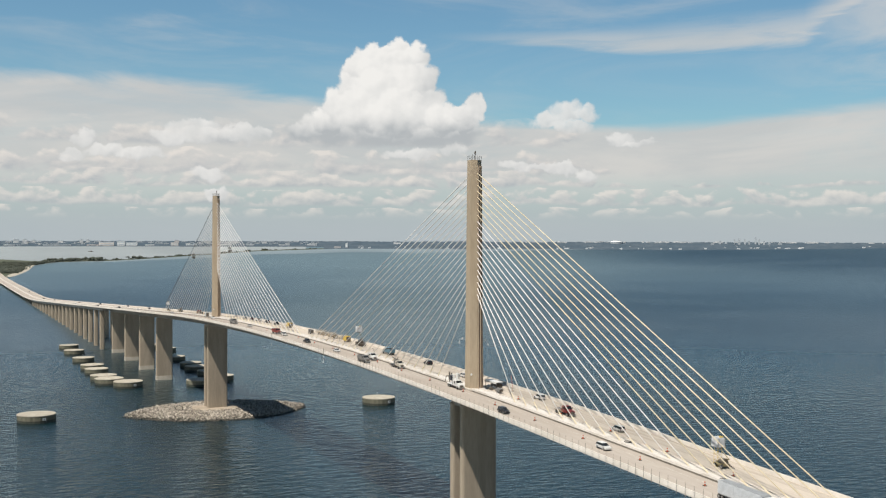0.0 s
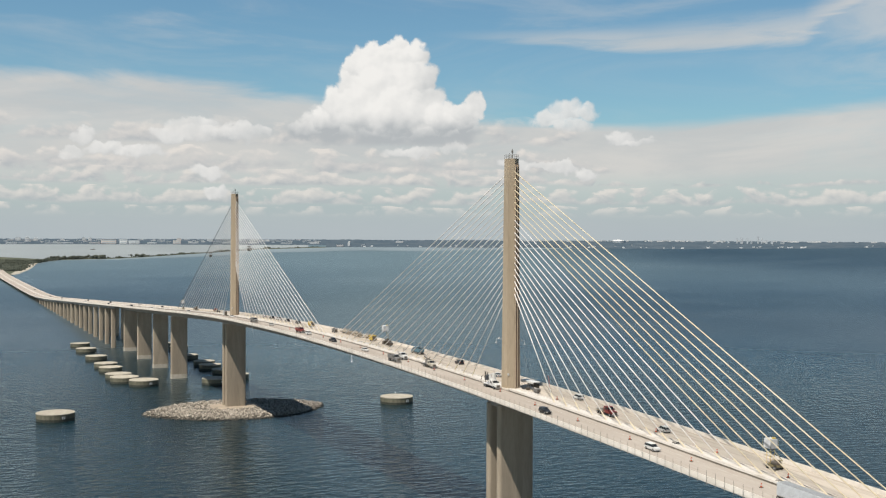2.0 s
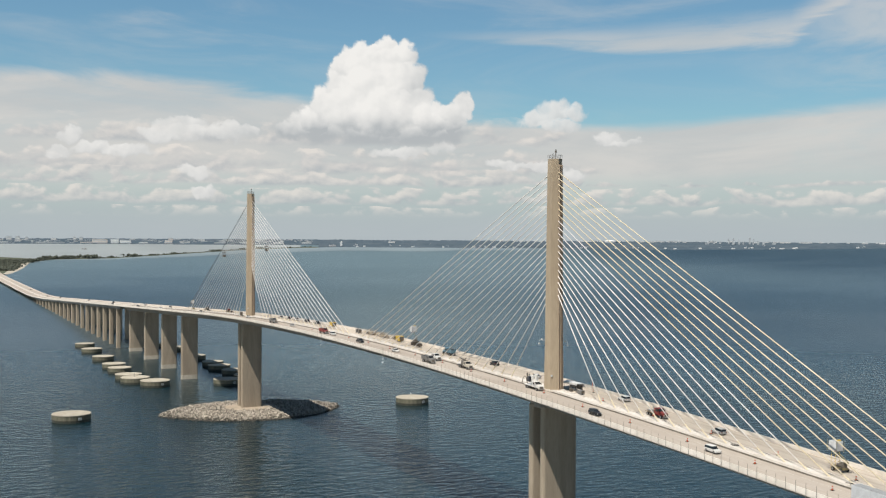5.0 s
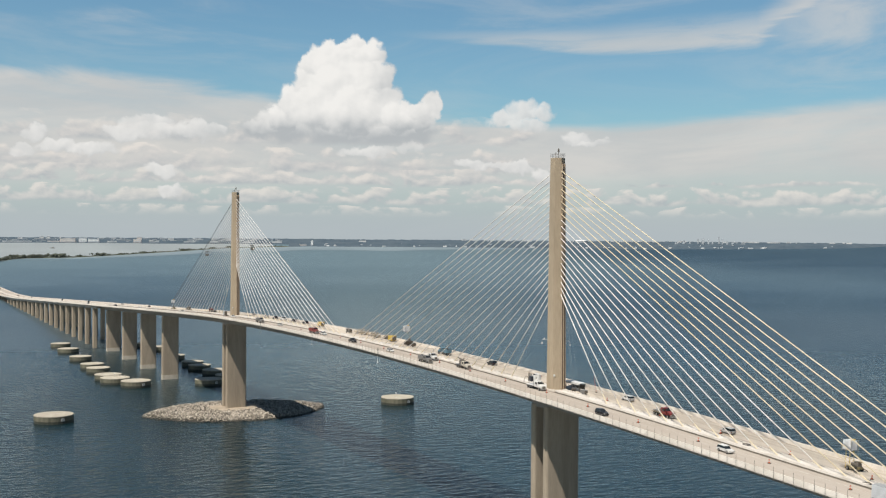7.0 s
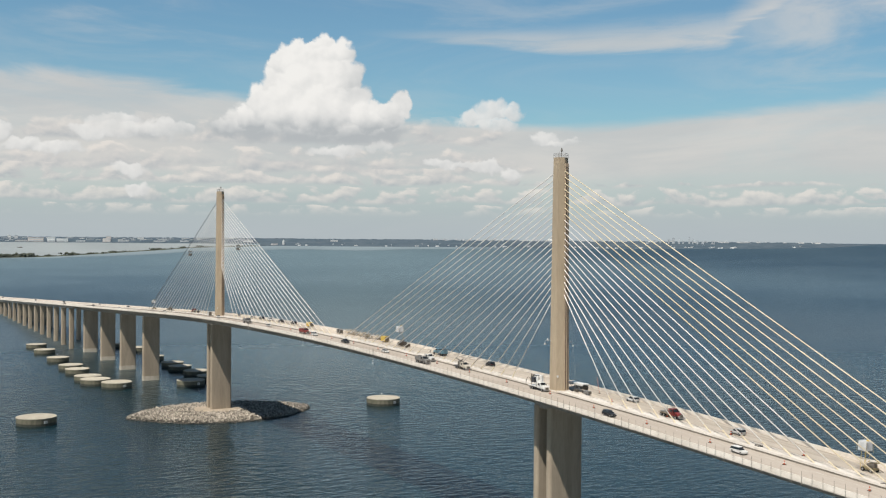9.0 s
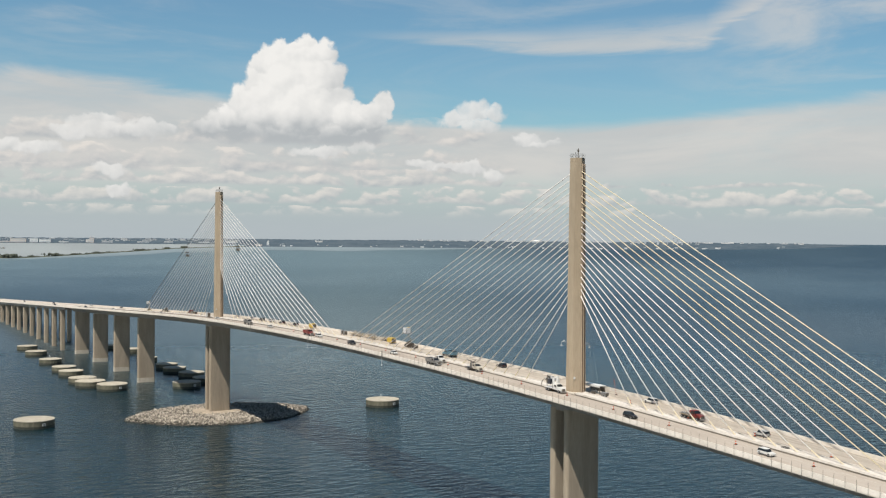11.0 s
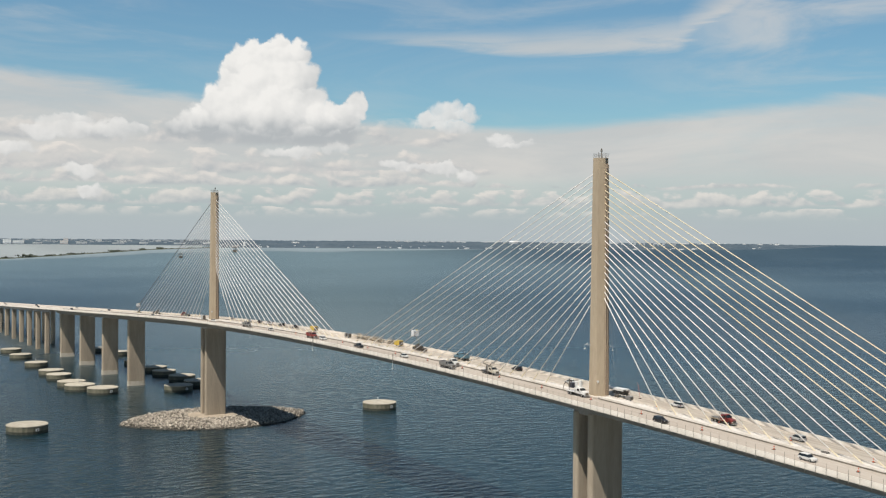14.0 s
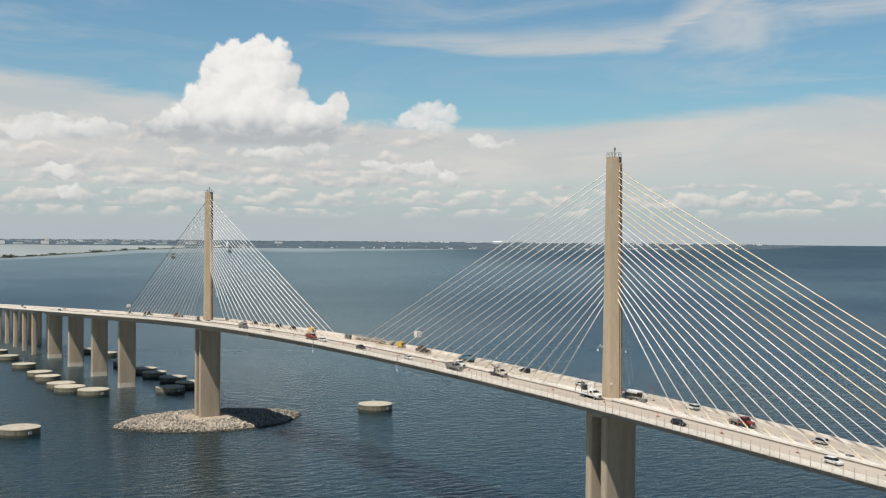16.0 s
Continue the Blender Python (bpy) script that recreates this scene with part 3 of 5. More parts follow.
            stay = part("stay_cable", bm, STEEL_DARK if stripped else CABLE_YELLOW if y0 < 1 and s < 0 and i > 12 else CABLE, bridge, "dark stay cable stripped for repainting" if stripped else "", smooth=True)
            way = (top - foot).normalized()
            part("anchor_sleeve", tubes((foot - way * 0.4, foot + way * 3.4, 0.18, 8)), SLEEVE, stay, "thicker yellow anchor sleeve at the cable's foot")


SLEEVE = material("yellow_sleeve_paint", (0.80, 0.71, 0.52), (0.74, 0.63, 0.43), 0.5, 0.5, 2.0)
build_pylon(0.0)
build_pylon(SPAN)


def stadium(x0, y0, z, a, b, k=7, grow=0.0, corner=1.0):
    """A long plan with rounded corners, a across the bridge and b along it (half sizes)."""
    a, b, pts = a + grow, b + grow, []
    r = min(corner, b)
    for sx, sy, t0 in ((1, -1, -0.5), (1, 1, 0.0), (-1, 1, 0.5), (-1, -1, 1.0)):
        for i in range(k):
            t = (t0 + 0.5 * i / (k - 1)) * math.pi
            pts.append((x0 + sx * (a - r) + r * math.cos(t), y0 + sy * (b - r) + r * math.sin(t), z))
    return pts


def column(name, x, y, foot, top, a, b, mat, parent, label="", grow=0.0):
    rings = [stadium(x, y, foot + (top - foot) * t, a, b, grow=grow * (1 - t)) for t in (0, 0.004, 0.25, 0.5, 0.75, 0.996, 1)]
    ob = part(name, loft_bm(rings), mat, parent, label)
    ob.data.polygons.foreach_set("use_smooth", [abs(p.normal.z) < 0.5 for p in ob.data.polygons])
    return ob


# twin-walled piers under the pylons
for y0 in (0.0, SPAN):
    for s in (-1, 1):
        column("pier", -0.3, y0 + 3.75 * s, -3.0, road_z(y0) - 4.4, 6.4, 1.35, PIER, bridge, "tall smooth tan concrete pier wall")
    part("pier_head", boxes(((0, y0, road_z(y0) - 4.3), (12.0, 9.9, 1.8), 0.3)), GIRDER, bridge)
# side-span and approach piers
SIDE = [529.0 + 73.5 * i for i in range(4)]
for y0 in SIDE + [-164.6]:
    p = column("pier", -1.2, y0, 2.0, road_z(y0) - 4.4, 6.15, 1.9, PIER, bridge, "tall smooth tan concrete pier")
    column("pier_foot", -1.2, y0, -3.0, 2.6, 6.27, 2.02, PIER_FOOT, p, "paler band above the waterline")

# ---- the approach viaduct and the low trestle ----
viaduct = thing("approach_viaduct", (0, 765, 0), "long tan concrete viaduct descending to a low trestle across the bay", "bridge")
viaduct.matrix_basis = pose(0, 0, 0)


def build_viaduct():
    ys = stations(765.0, 2900.0, 20.0)
    strip("deck_slab", [(-WIDE, -0.06), (WIDE, -0.06), (WIDE, -0.32), (-WIDE, -0.32)], ys, BARRIER, viaduct)
    high = stations(765.0, 1540.0, 20.0)
    for s in (-1, 1):
        sect = [(s * 11 - 2.6, -0.30), (s * 11 + 2.6, -0.30), (s * 11 + 2.4, -2.9), (s * 11 - 2.4, -2.9)]
        strip("box_girder", sect, high, GIRDER, viaduct)
        strip("parapet", [(s * abs(x), h) for x, h in parapet(1, -WIDE)], ys, PARAPET, viaduct)
        sect = [(s * 1.4, 0.0), (s * 14.5, 0.0), (s * 14.5, -0.05), (s * 1.4, -0.05)]
        strip("roadway", sect if s > 0 else sect[::-1], ys, ROAD, viaduct)
    strip("median", [(-1.0, -0.04), (-0.8, 0.85), (0.8, 0.85), (1.0, -0.04)], ys, MEDIAN, viaduct)
    low = stations(1540.0, 2900.0, 20.0)
    strip("beam", [(-12.0, -0.36), (12.0, -0.36), (11.6, -2.3), (-11.6, -2.3)], low, GIRDER, viaduct)
    i, y = 0, 787.0
    while y < 1560:
        for s in (-1, 1):
            column("column", s * 11.0, y, -3.0, road_z(y) - 2.5, 2.2, 1.8, PIER, viaduct)
        y += 41.15
    while y < 2880:
        bm = bmesh.new()
        water = sea_level(0, y)
        add_box(bm, (0, y, road_z(y) - 2.3), (25.0, 1.4, 1.1), 0.1)
        for x in (-11.5, -6.9, -2.3, 2.3, 6.9, 11.5):
            add_tube(bm, (x, y, water - 3), (x, y, road_z(y) - 2.2), 0.45, 8)
        part("pile_bent", bm, PIER, viaduct)
        y += 30.0


build_viaduct()

# ---- protective dolphins in the water ----
def build_dolphin(x, y, r, sign=True, beacon=False, turn=0.0):
    ob = thing("dolphin", (x, y, TIDE), "round concrete dolphin with pale top and tide-stained ribbed wall", "bridge dolphin", "dolphins along the bridge", turn=turn)
    h, k = 4.5, 48
    rings = []
    for z in (-3.0, 1.5, 1.5, h - 0.45):
        rings.append([((r - 0.10 * (i % 2)) * math.cos(2 * math.pi * i / k) , (r - 0.10 * (i % 2)) * math.sin(2 * math.pi * i / k), z) for i in range(k)])
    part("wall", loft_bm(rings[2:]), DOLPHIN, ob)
    part("tide_band", loft_bm(rings[:2]), ALGAE, ob, "dark wet band at the waterline")
    bm = bmesh.new()
    made = bmesh.ops.create_cone(bm, cap_ends=True, segments=k, radius1=r + 0.12, radius2=r + 0.12, depth=0.5)["verts"]
    bmesh.ops.bevel(bm, geom=[e for e in bm.edges if len(e.link_faces) == 2 and abs(e.verts[0].co.z - e.verts[1].co.z) < 0.01], offset=0.15, segments=2, affect="EDGES")
    bmesh.ops.transform(bm, matrix=Matrix.Translation((0, 0, h - 0.25)), verts=bm.verts[:])
    part("cap", bm, DOLPHIN_TOP, ob, "pale flat concrete cap")
    if sign:
        a = radians(-72 - turn)
        at = Vector((math.cos(a), math.sin(a), 0)) * (r + 0.06)
        m = Matrix.Rotation(a + math.pi / 2, 4, "Z")
        plate = part("sign_plate", boxes((at + Vector((0, 0, 2.4)), (2.0, 0.08, 1.5), 0.02, m)), WHITE, ob, "small white sign plate")
        out = Vector((math.cos(a), math.sin(a), 0)) * 0.06
        part("sign_bar", boxes((at + out + Vector((0, 0, 2.55)), (1.1, 0.04, 0.35), 0, m), (at + out + Vector((0, 0, 2.05)), (0.8, 0.04, 0.25), 0, m)), STEEL_DARK, plate)
    if beacon:
        post = part("beacon_post", tubes(((0, 2.0, h - 0.1), (0, 2.0, h + 2.2), 0.09, 6)), STEEL, ob)
        part("beacon", boxes(((0, 2.0, h + 2.3), (0.5, 0.5, 0.5), 0.08), ((0.25, 2.0, h + 1.6), (0.7, 0.05, 0.5), 0.0)), WHITE, post)
    return ob


DOLPHINS = (
    # x, y, radius, sign, beacon
    (-107.0, 364.5, 11.0, True, False), (102.5, 347.5, 10.6, True, True),
    (-33.0, 497.0, 10.4, True, False), (-43.0, 520.0, 10.3, False, True), (-44.0, 541.5, 9.7, False, False), (-43.0, 587.0, 9.0, False, False),
    (-42.5, 616.5, 9.2, False, False), (-42.0, 676.0, 9.0, False, True), (-41.5, 746.0, 9.1, False, False), (-40.5, 798.0, 9.0, False, False),
    (16.5, 486.0, 9.8, True, False), (36.5, 505.0, 9.6, False, False), (36.0, 539.0, 9.7, False, False), (33.0, 574.0, 8.9, False, False),
    (34.5, 601.5, 8.8, False, False), (32.5, 654.5, 8.6, False, False), (40.0, 733.0, 8.8, False, False), (33.0, 772.0, 8.8, False, False),
)
for i, (x, y, r, sign, beacon) in enumerate(DOLPHINS):
    build_dolphin(x, y, r, sign, beacon, turn=(i * 37) % 20 - 10)


# ---- rock island round the far pier ----
ISLE = Vector((-0.6, 359.5))
ISLE_A, ISLE_B, ISLE_H = 57.8, 41.0, 1.35


def isle_height(x, y):
    """Flat-topped mound with a rocky slope; the plan is a lens that narrows to both ends."""
    u = (x - ISLE.x) / ISLE_A
    if abs(u) >= 1:
        return -1.0
    half = ISLE_B * (1 - abs(u) ** 2.2) ** 0.8
    d = (1 - abs(y - ISLE.y) / max(half, 0.1)) * half
    return min(ISLE_H, -0.8 + 0.42 * d) if d > 0 else -1.0


def build_island():
    isle = thing("rock_island", (ISLE.x, ISLE.y, TIDE), "low lens-shaped island of piled boulders round a bridge pier", "rock island")
    verts, faces, nx, ny = [], [], 60, 44
    for j in range(ny + 1):
        for i in range(nx + 1):
            x, y = ISLE.x + (i / nx * 2 - 1) * (ISLE_A + 2), ISLE.y + (j / ny * 2 - 1) * (ISLE_B + 2)
            verts.append((x - ISLE.x, y - ISLE.y, isle_height(x, y) - 0.6))
    for j in range(ny):
        for i in range(nx):
            a = j * (nx + 1) + i
            faces.append((a, a + 1, a + nx + 2, a + nx + 1))
    mesh_object("mound", verts, faces, DARK_ROCK, isle)
    # boulders, some thousands, in one mesh
    rng = random.Random(7)
    base = bmesh.new()
    bmesh.ops.create_icosphere(base, subdivisions=1, radius=1.0)
    ico_v = [v.co.copy() for v in base.verts]
    ico_f = [tuple(v.index for v in f.verts) for f in base.faces]
    base.free()
    verts, faces, made = [], [], 0
    while made < 5600:
        x, y = ISLE.x + rng.uniform(-1, 1) * ISLE_A, ISLE.y + rng.uniform(-1, 1) * ISLE_B
        h = isle_height(x, y)
        if h < -0.75 or ((x / 14.6) ** 2 + ((y - SPAN) / 11.8) ** 2 < 1):
            continue
        r = rng.uniform(0.38, 0.85)
        turn = Euler((rng.uniform(0, 6.3), rng.uniform(0, 6.3), rng.uniform(0, 6.3))).to_matrix()
        sx, sy, sz = r * rng.uniform(0.8, 1.4), r * rng.uniform(0.7, 1.1), r * rng.uniform(0.55, 0.9)
        k, lift = len(verts), rng.uniform(-0.5, 0.35)
        for v in ico_v:
            w = v * rng.uniform(0.72, 1.2)
            w = turn @ Vector((w.x * sx, w.y * sy, w.z * sz))
            verts.append((w.x + x - ISLE.x, w.y + y - ISLE.y, w.z + h + lift))
        faces += [tuple(i + k for i in f) for f in ico_f]
        made += 1
    rocks = mesh_object("riprap", verts, faces, ROCK, isle)
    tagged(rocks, "pale angular boulders, wet and dark at the waterline", kind="stuff")
    rings = [stadium(0 - ISLE.x, SPAN - ISLE.y, z, a, b, 12, 0, 9.0) for z, a, b in ((0.0, 15.4, 12.4), (1.7, 15.0, 12.0), (2.1, 10.0, 8.2))]
    part("footing", loft_bm(rings), PIER, isle, "rounded pale concrete footing of the pier")


build_island()

# ---- the far shores ----
SHORE = ((4.2, 2960), (4.45, 3090), (4.75, 3380), (5.3, 3676), (6.3, 3845), (9.0, 3905), (11.5, 4075), (14.2, 4280), (15.8, 4417), (18.0, 4500),
         (20.0, 4560), (25.0, 4556), (30.0, 4556), (37.0, 4533), (43.0, 4605), (46.0, 4670), (47.6, 4740), (48.6, 4830), (49.6, 4898))


def shore_r(az):
    for (a, ra), (b, rb) in zip(SHORE, SHORE[1:]):
        if az <= b:
            return ra + (rb - ra) * max(0.0, (az - a) / (b - a))
    return SHORE[-1][1]


# distance haze is mixed into the colour of these woods
LAND_FAR = material("haze_tinted_woods", (0.055, 0.088, 0.118), (0.09, 0.122, 0.15), 1.0, 0.012, 0.06)


def land_strip(name, az0, az1, near, far, height, mat, label, step=0.12, rough=1.3, seed=1):
    """A long low wooded shore: a sheet on the water with an uneven tree line."""
    rng = random.Random(seed)
    k = int((az1 - az0) / step)
    rows = []
    for i in range(k + 1):
        az = az0 + (az1 - az0) * i / k
        r0, r1 = near(az), far(az)
        h = height(az)
        j = rng.uniform(-1, 1) * rough
        rows.append([far_point(az, r0 + j, -2.0), far_point(az, r0 + 4 + j, max(0.4, h * 0.25 + rng.uniform(-1, 1) * rough * 0.4)), far_point(az, r0 + (r1 - r0) * 0.3, h + rng.uniform(-1, 1) * rough * 0.5), far_point(az, r0 + (r1 - r0) * 0.65, h * 1.1 + rng.uniform(-1, 1) * rough * 0.5),
                     far_point(az, r1, h + rng.uniform(-1, 1) * rough)])
        rows[-1].append(far_point(az, r1 + 3, -2.0))
    verts, faces = loft(rows, closed=False)
    ob = mesh_object(name, verts, faces, mat)
    return tagged(ob, label, "land", kind="structure")


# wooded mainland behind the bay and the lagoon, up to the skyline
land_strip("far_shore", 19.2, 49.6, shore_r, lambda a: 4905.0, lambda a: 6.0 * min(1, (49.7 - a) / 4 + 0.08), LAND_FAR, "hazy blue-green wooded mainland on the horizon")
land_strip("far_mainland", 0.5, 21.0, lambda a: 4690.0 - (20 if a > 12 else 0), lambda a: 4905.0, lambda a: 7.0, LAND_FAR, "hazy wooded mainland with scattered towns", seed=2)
# narrow spit that carries the road ashore
land_strip("spit", 5.2, 19.6, shore_r, lambda a: shore_r(a) + 30 + 40 * max(0, (8 - a) / 3), lambda a: 1.8, SCRUB, "narrow low spit covered in dark scrub", seed=3, rough=0.5)


def build_causeway():
    pts_w = [(-40, 2780), (-70, 3000), (-110, 3300), (-150, 3650), (-170, 3900)]
    pts_e = [(30, 2745), (62, 2900), (95, 3080), (140, 3350), (200, 3530)]
    rows = []
    for (xa, ya), (xb, yb) in zip(pts_w, pts_e):
        row = []
        for t, h in ((0, -2), (0.08, 1.4), (0.3, 2.2), (0.7, 2.2), (0.92, 1.4), (1, -2)):
            x, y = xa + (xb - xa) * t, ya + (yb - ya) * t
            row.append((x, y, sea_level(x, y) + h))
        rows.append(row)
    verts, faces = loft(rows, closed=False)
    tagged(mesh_object("causeway", verts, faces, SCRUB), "scrub-covered causeway where the road comes ashore", "land", kind="structure")
    # pale beach along the sheltered edge, and a bare sandy lot by the road
    rows = []
    for k, (x, y) in enumerate(pts_e[:4]):
        wide = (6, 16, 20, 9)[k]
        rows.append([(x + a, y, sea_level(x, y) + h) for a, h in ((-wide, 1.9), (-wide * 0.4, 1.7), (2.0, 0.9), (wide * 0.6, -1.0))])
    verts, faces = loft(rows, closed=False)
    tagged(mesh_object("beach", verts, faces, BEACH), "narrow pale sand beach below the causeway trees", "beach", kind="structure")
    rows = []
    for y in (2960, 3020, 3080, 3140):
        rows.append([(x, y, sea_level(x, y) + 2.75 + 0.1 * math.sin(x)) for x in (18, 30, 42, 54)])
    verts, faces = loft(rows, closed=False)
    tagged(mesh_object("sandy_lot", verts, faces, BEACH), "bare sandy lot beside the causeway road", "ground", kind="structure")
    rows = []
    for i in range(20):
        y = 2880 + i * 50
        x = -i * i * 0.10
        z = sea_level(x, y) + 6.4 - 3.2 * min(1, i / 6)
        rows.append([(x - 14, y, z - 4), (x - 13, y, z), (x + 13, y, z), (x + 14, y, z - 4)])
    verts, faces = loft(rows, closed=False)
    tagged(mesh_object("road", verts, faces, ROAD), "pale road running on along the causeway", "road", kind="structure")


build_causeway()


def build_lagoon():
    rows = []
    for i in range(41):
        az = 0.5 + 17.8 * i / 40
        r0 = shore_r(max(az, 5.3)) + 20
        rows.append([far_point(az, r0 + (4700 - r0) * t, 0.6) for t in (0, 0.2, 0.4, 0.6, 0.8, 1.0)])
    verts, faces = loft(rows, closed=False)
    tagged(mesh_object("lagoon", verts, [f[::-1] for f in faces], LAGOON, smooth=True), "pale sheltered lagoon behind the spit", "water", kind="structure")


build_lagoon()


def build_shallows():
    rows = []
    for i in range(61):
        az = 5.4 + 27.0 * i / 60
        wide = 28 + 175 * min(1.0, max(0.0, (az - 7.0) / 8.0))
        wide *= min(1.0, max(0.05, (32.5 - az) / 8.0)) * (1 + 0.08 * math.sin(az * 1.1))
        r1 = shore_r(az) + 6
        rows.append([far_point(az, r1 - wide * t, 0.4) for t in (1.0, 0.66, 0.33, 0.0)])
    verts, faces = loft(rows, closed=False)
    tagged(mesh_object("shallows", verts, [f[::-1] for f in faces], SHALLOWS, smooth=True), "pale calm shallows along the far shore", "water", kind="structure")


build_shallows()

# leaf green with some distance haze greyed into the colour
LEAVES = material("mangrove_leaves", (0.068, 0.080, 0.062), (0.095, 0.105, 0.078), 0.95, 0.06, 0.5)


def build_grove(name, spots, label, seed):
    """Clumps of small leafy lumps along a shore, in one mesh."""
    rng = random.Random(seed)
    base = bmesh.new()
    bmesh.ops.create_icosphere(base, subdivisions=1, radius=1.0)
    ico_v = [v.co.copy() for v in base.verts]
    ico_f = [tuple(v.index for v in f.verts) for f in base.faces]
    base.free()
    verts, faces = [], []
    for x, y, size, many in spots:
        for _ in range(many):
            r = size * rng.uniform(0.18, 0.42)
            px, py = x + rng.gauss(0, size * 0.8), y + rng.gauss(0, size * 0.8)
            pz = sea_level(px, py) + rng.uniform(0.3, 1.0) * size * 0.75
            k = len(verts)
            for v in ico_v:
                w = v * rng.uniform(0.7, 1.2) * r
                verts.append((w.x + px, w.y + py, w.z * 0.8 + pz))
            faces += [tuple(i + k for i in f) for f in ico_f]
    tagged(mesh_object(name, verts, faces, LEAVES), label, "trees", kind="stuff")


def grove_spots():
    rng = random.Random(11)
    shore, cause = [], []
    for i in range(240):
        az = rng.uniform(5.6, 18.8)
        dense = 1.0 if az < 7.2 else 0.45
        p = far_point(az, shore_r(az) + rng.uniform(12, 40 if az < 7.2 else 26))
        shore.append((p.x, p.y, (1.5 + 5.5 * rng.random() ** 2) * (0.65 + 0.75 * dense), 9))
    for az, size in ((5.3, 13), (5.6, 11), (5.9, 12), (6.2, 14), (6.4, 12), (7.1, 14), (7.25, 13), (7.95, 15), (8.1, 15), (8.25, 12), (9.15, 8), (10.0, 12), (10.2, 10), (11.0, 8), (12.1, 8), (14.0, 9), (14.3, 8), (15.4, 8), (16.3, 9)):
        p = far_point(az, shore_r(az) + 25)
        shore.append((p.x, p.y, size, 34))
    for i in range(420):
        y = rng.uniform(2920, 3480)
        side = rng.choice((-1, 1, 1))
        edge = 62 + (y - 2900) * 0.20 if side > 0 else -60 - (y - 2900) * 0.11
        x = rng.uniform(20, edge - 12) if side > 0 else rng.uniform(edge + 10, -30 - (y - 2900) * 0.04)
        cause.append((x, y, rng.uniform(4.5, 10.0), 10))
    return shore, cause


for spots, name in zip(grove_spots(), ("spit_trees", "causeway_trees")):
    build_grove(name, spots, "low dark-green mangrove and scrub trees along the shore", 5 if name == "spit_trees" else 6)


# ---- buildings on the far shores ----
FAR_WHITE = material("sunlit_far_wall", (0.98, 0.97, 0.94), (0.85, 0.85, 0.84), 0.9, 0.05, 0.3)
FAR_PINK = material("pinkish_far_wall", (0.88, 0.78, 0.71), (0.80, 0.71, 0.65), 0.9, 0.05, 0.3)
# tower walls and window bands carry the distance haze in their colour
FAR_GREY = material("haze_tinted_tower", (0.46, 0.51, 0.55), (0.52, 0.56, 0.60), 0.8, 0.05, 0.3, vary=0.2)
FAR_GLASS = material("haze_tinted_windows", (0.58, 0.62, 0.65), (0.50, 0.54, 0.58), 0.4, 0.05, 0.3)


def far_building(az, r, width, deep, high, mat, label, bands=0, stepped=False, up=5.0):
    p = far_point(az, r, up)
    ob = thing("distant_building", p, label, "building", turn=-az)
    bm = bmesh.new()
    add_box(bm, (0, 0, high / 2 - 4), (width, deep, high + 8), 0.2)
    if stepped:
        add_box(bm, (width * 0.12, 0, high + high * 0.09), (width * 0.5, deep * 0.7, high * 0.18), 0.1)
    part("wall", bm, mat, ob)
    part("roof", boxes(((0, 0, high + 0.25), (width + 0.8, deep + 0.8, 0.5), 0.1)), mat, ob)
    for i in range(bands):
        z = high * (i + 0.6) / bands
        part("window_band", boxes(((0, -deep / 2 - 0.05, z), (width * 0.9, 0.3, high / bands * 0.4), 0)), FAR_GLASS, ob)


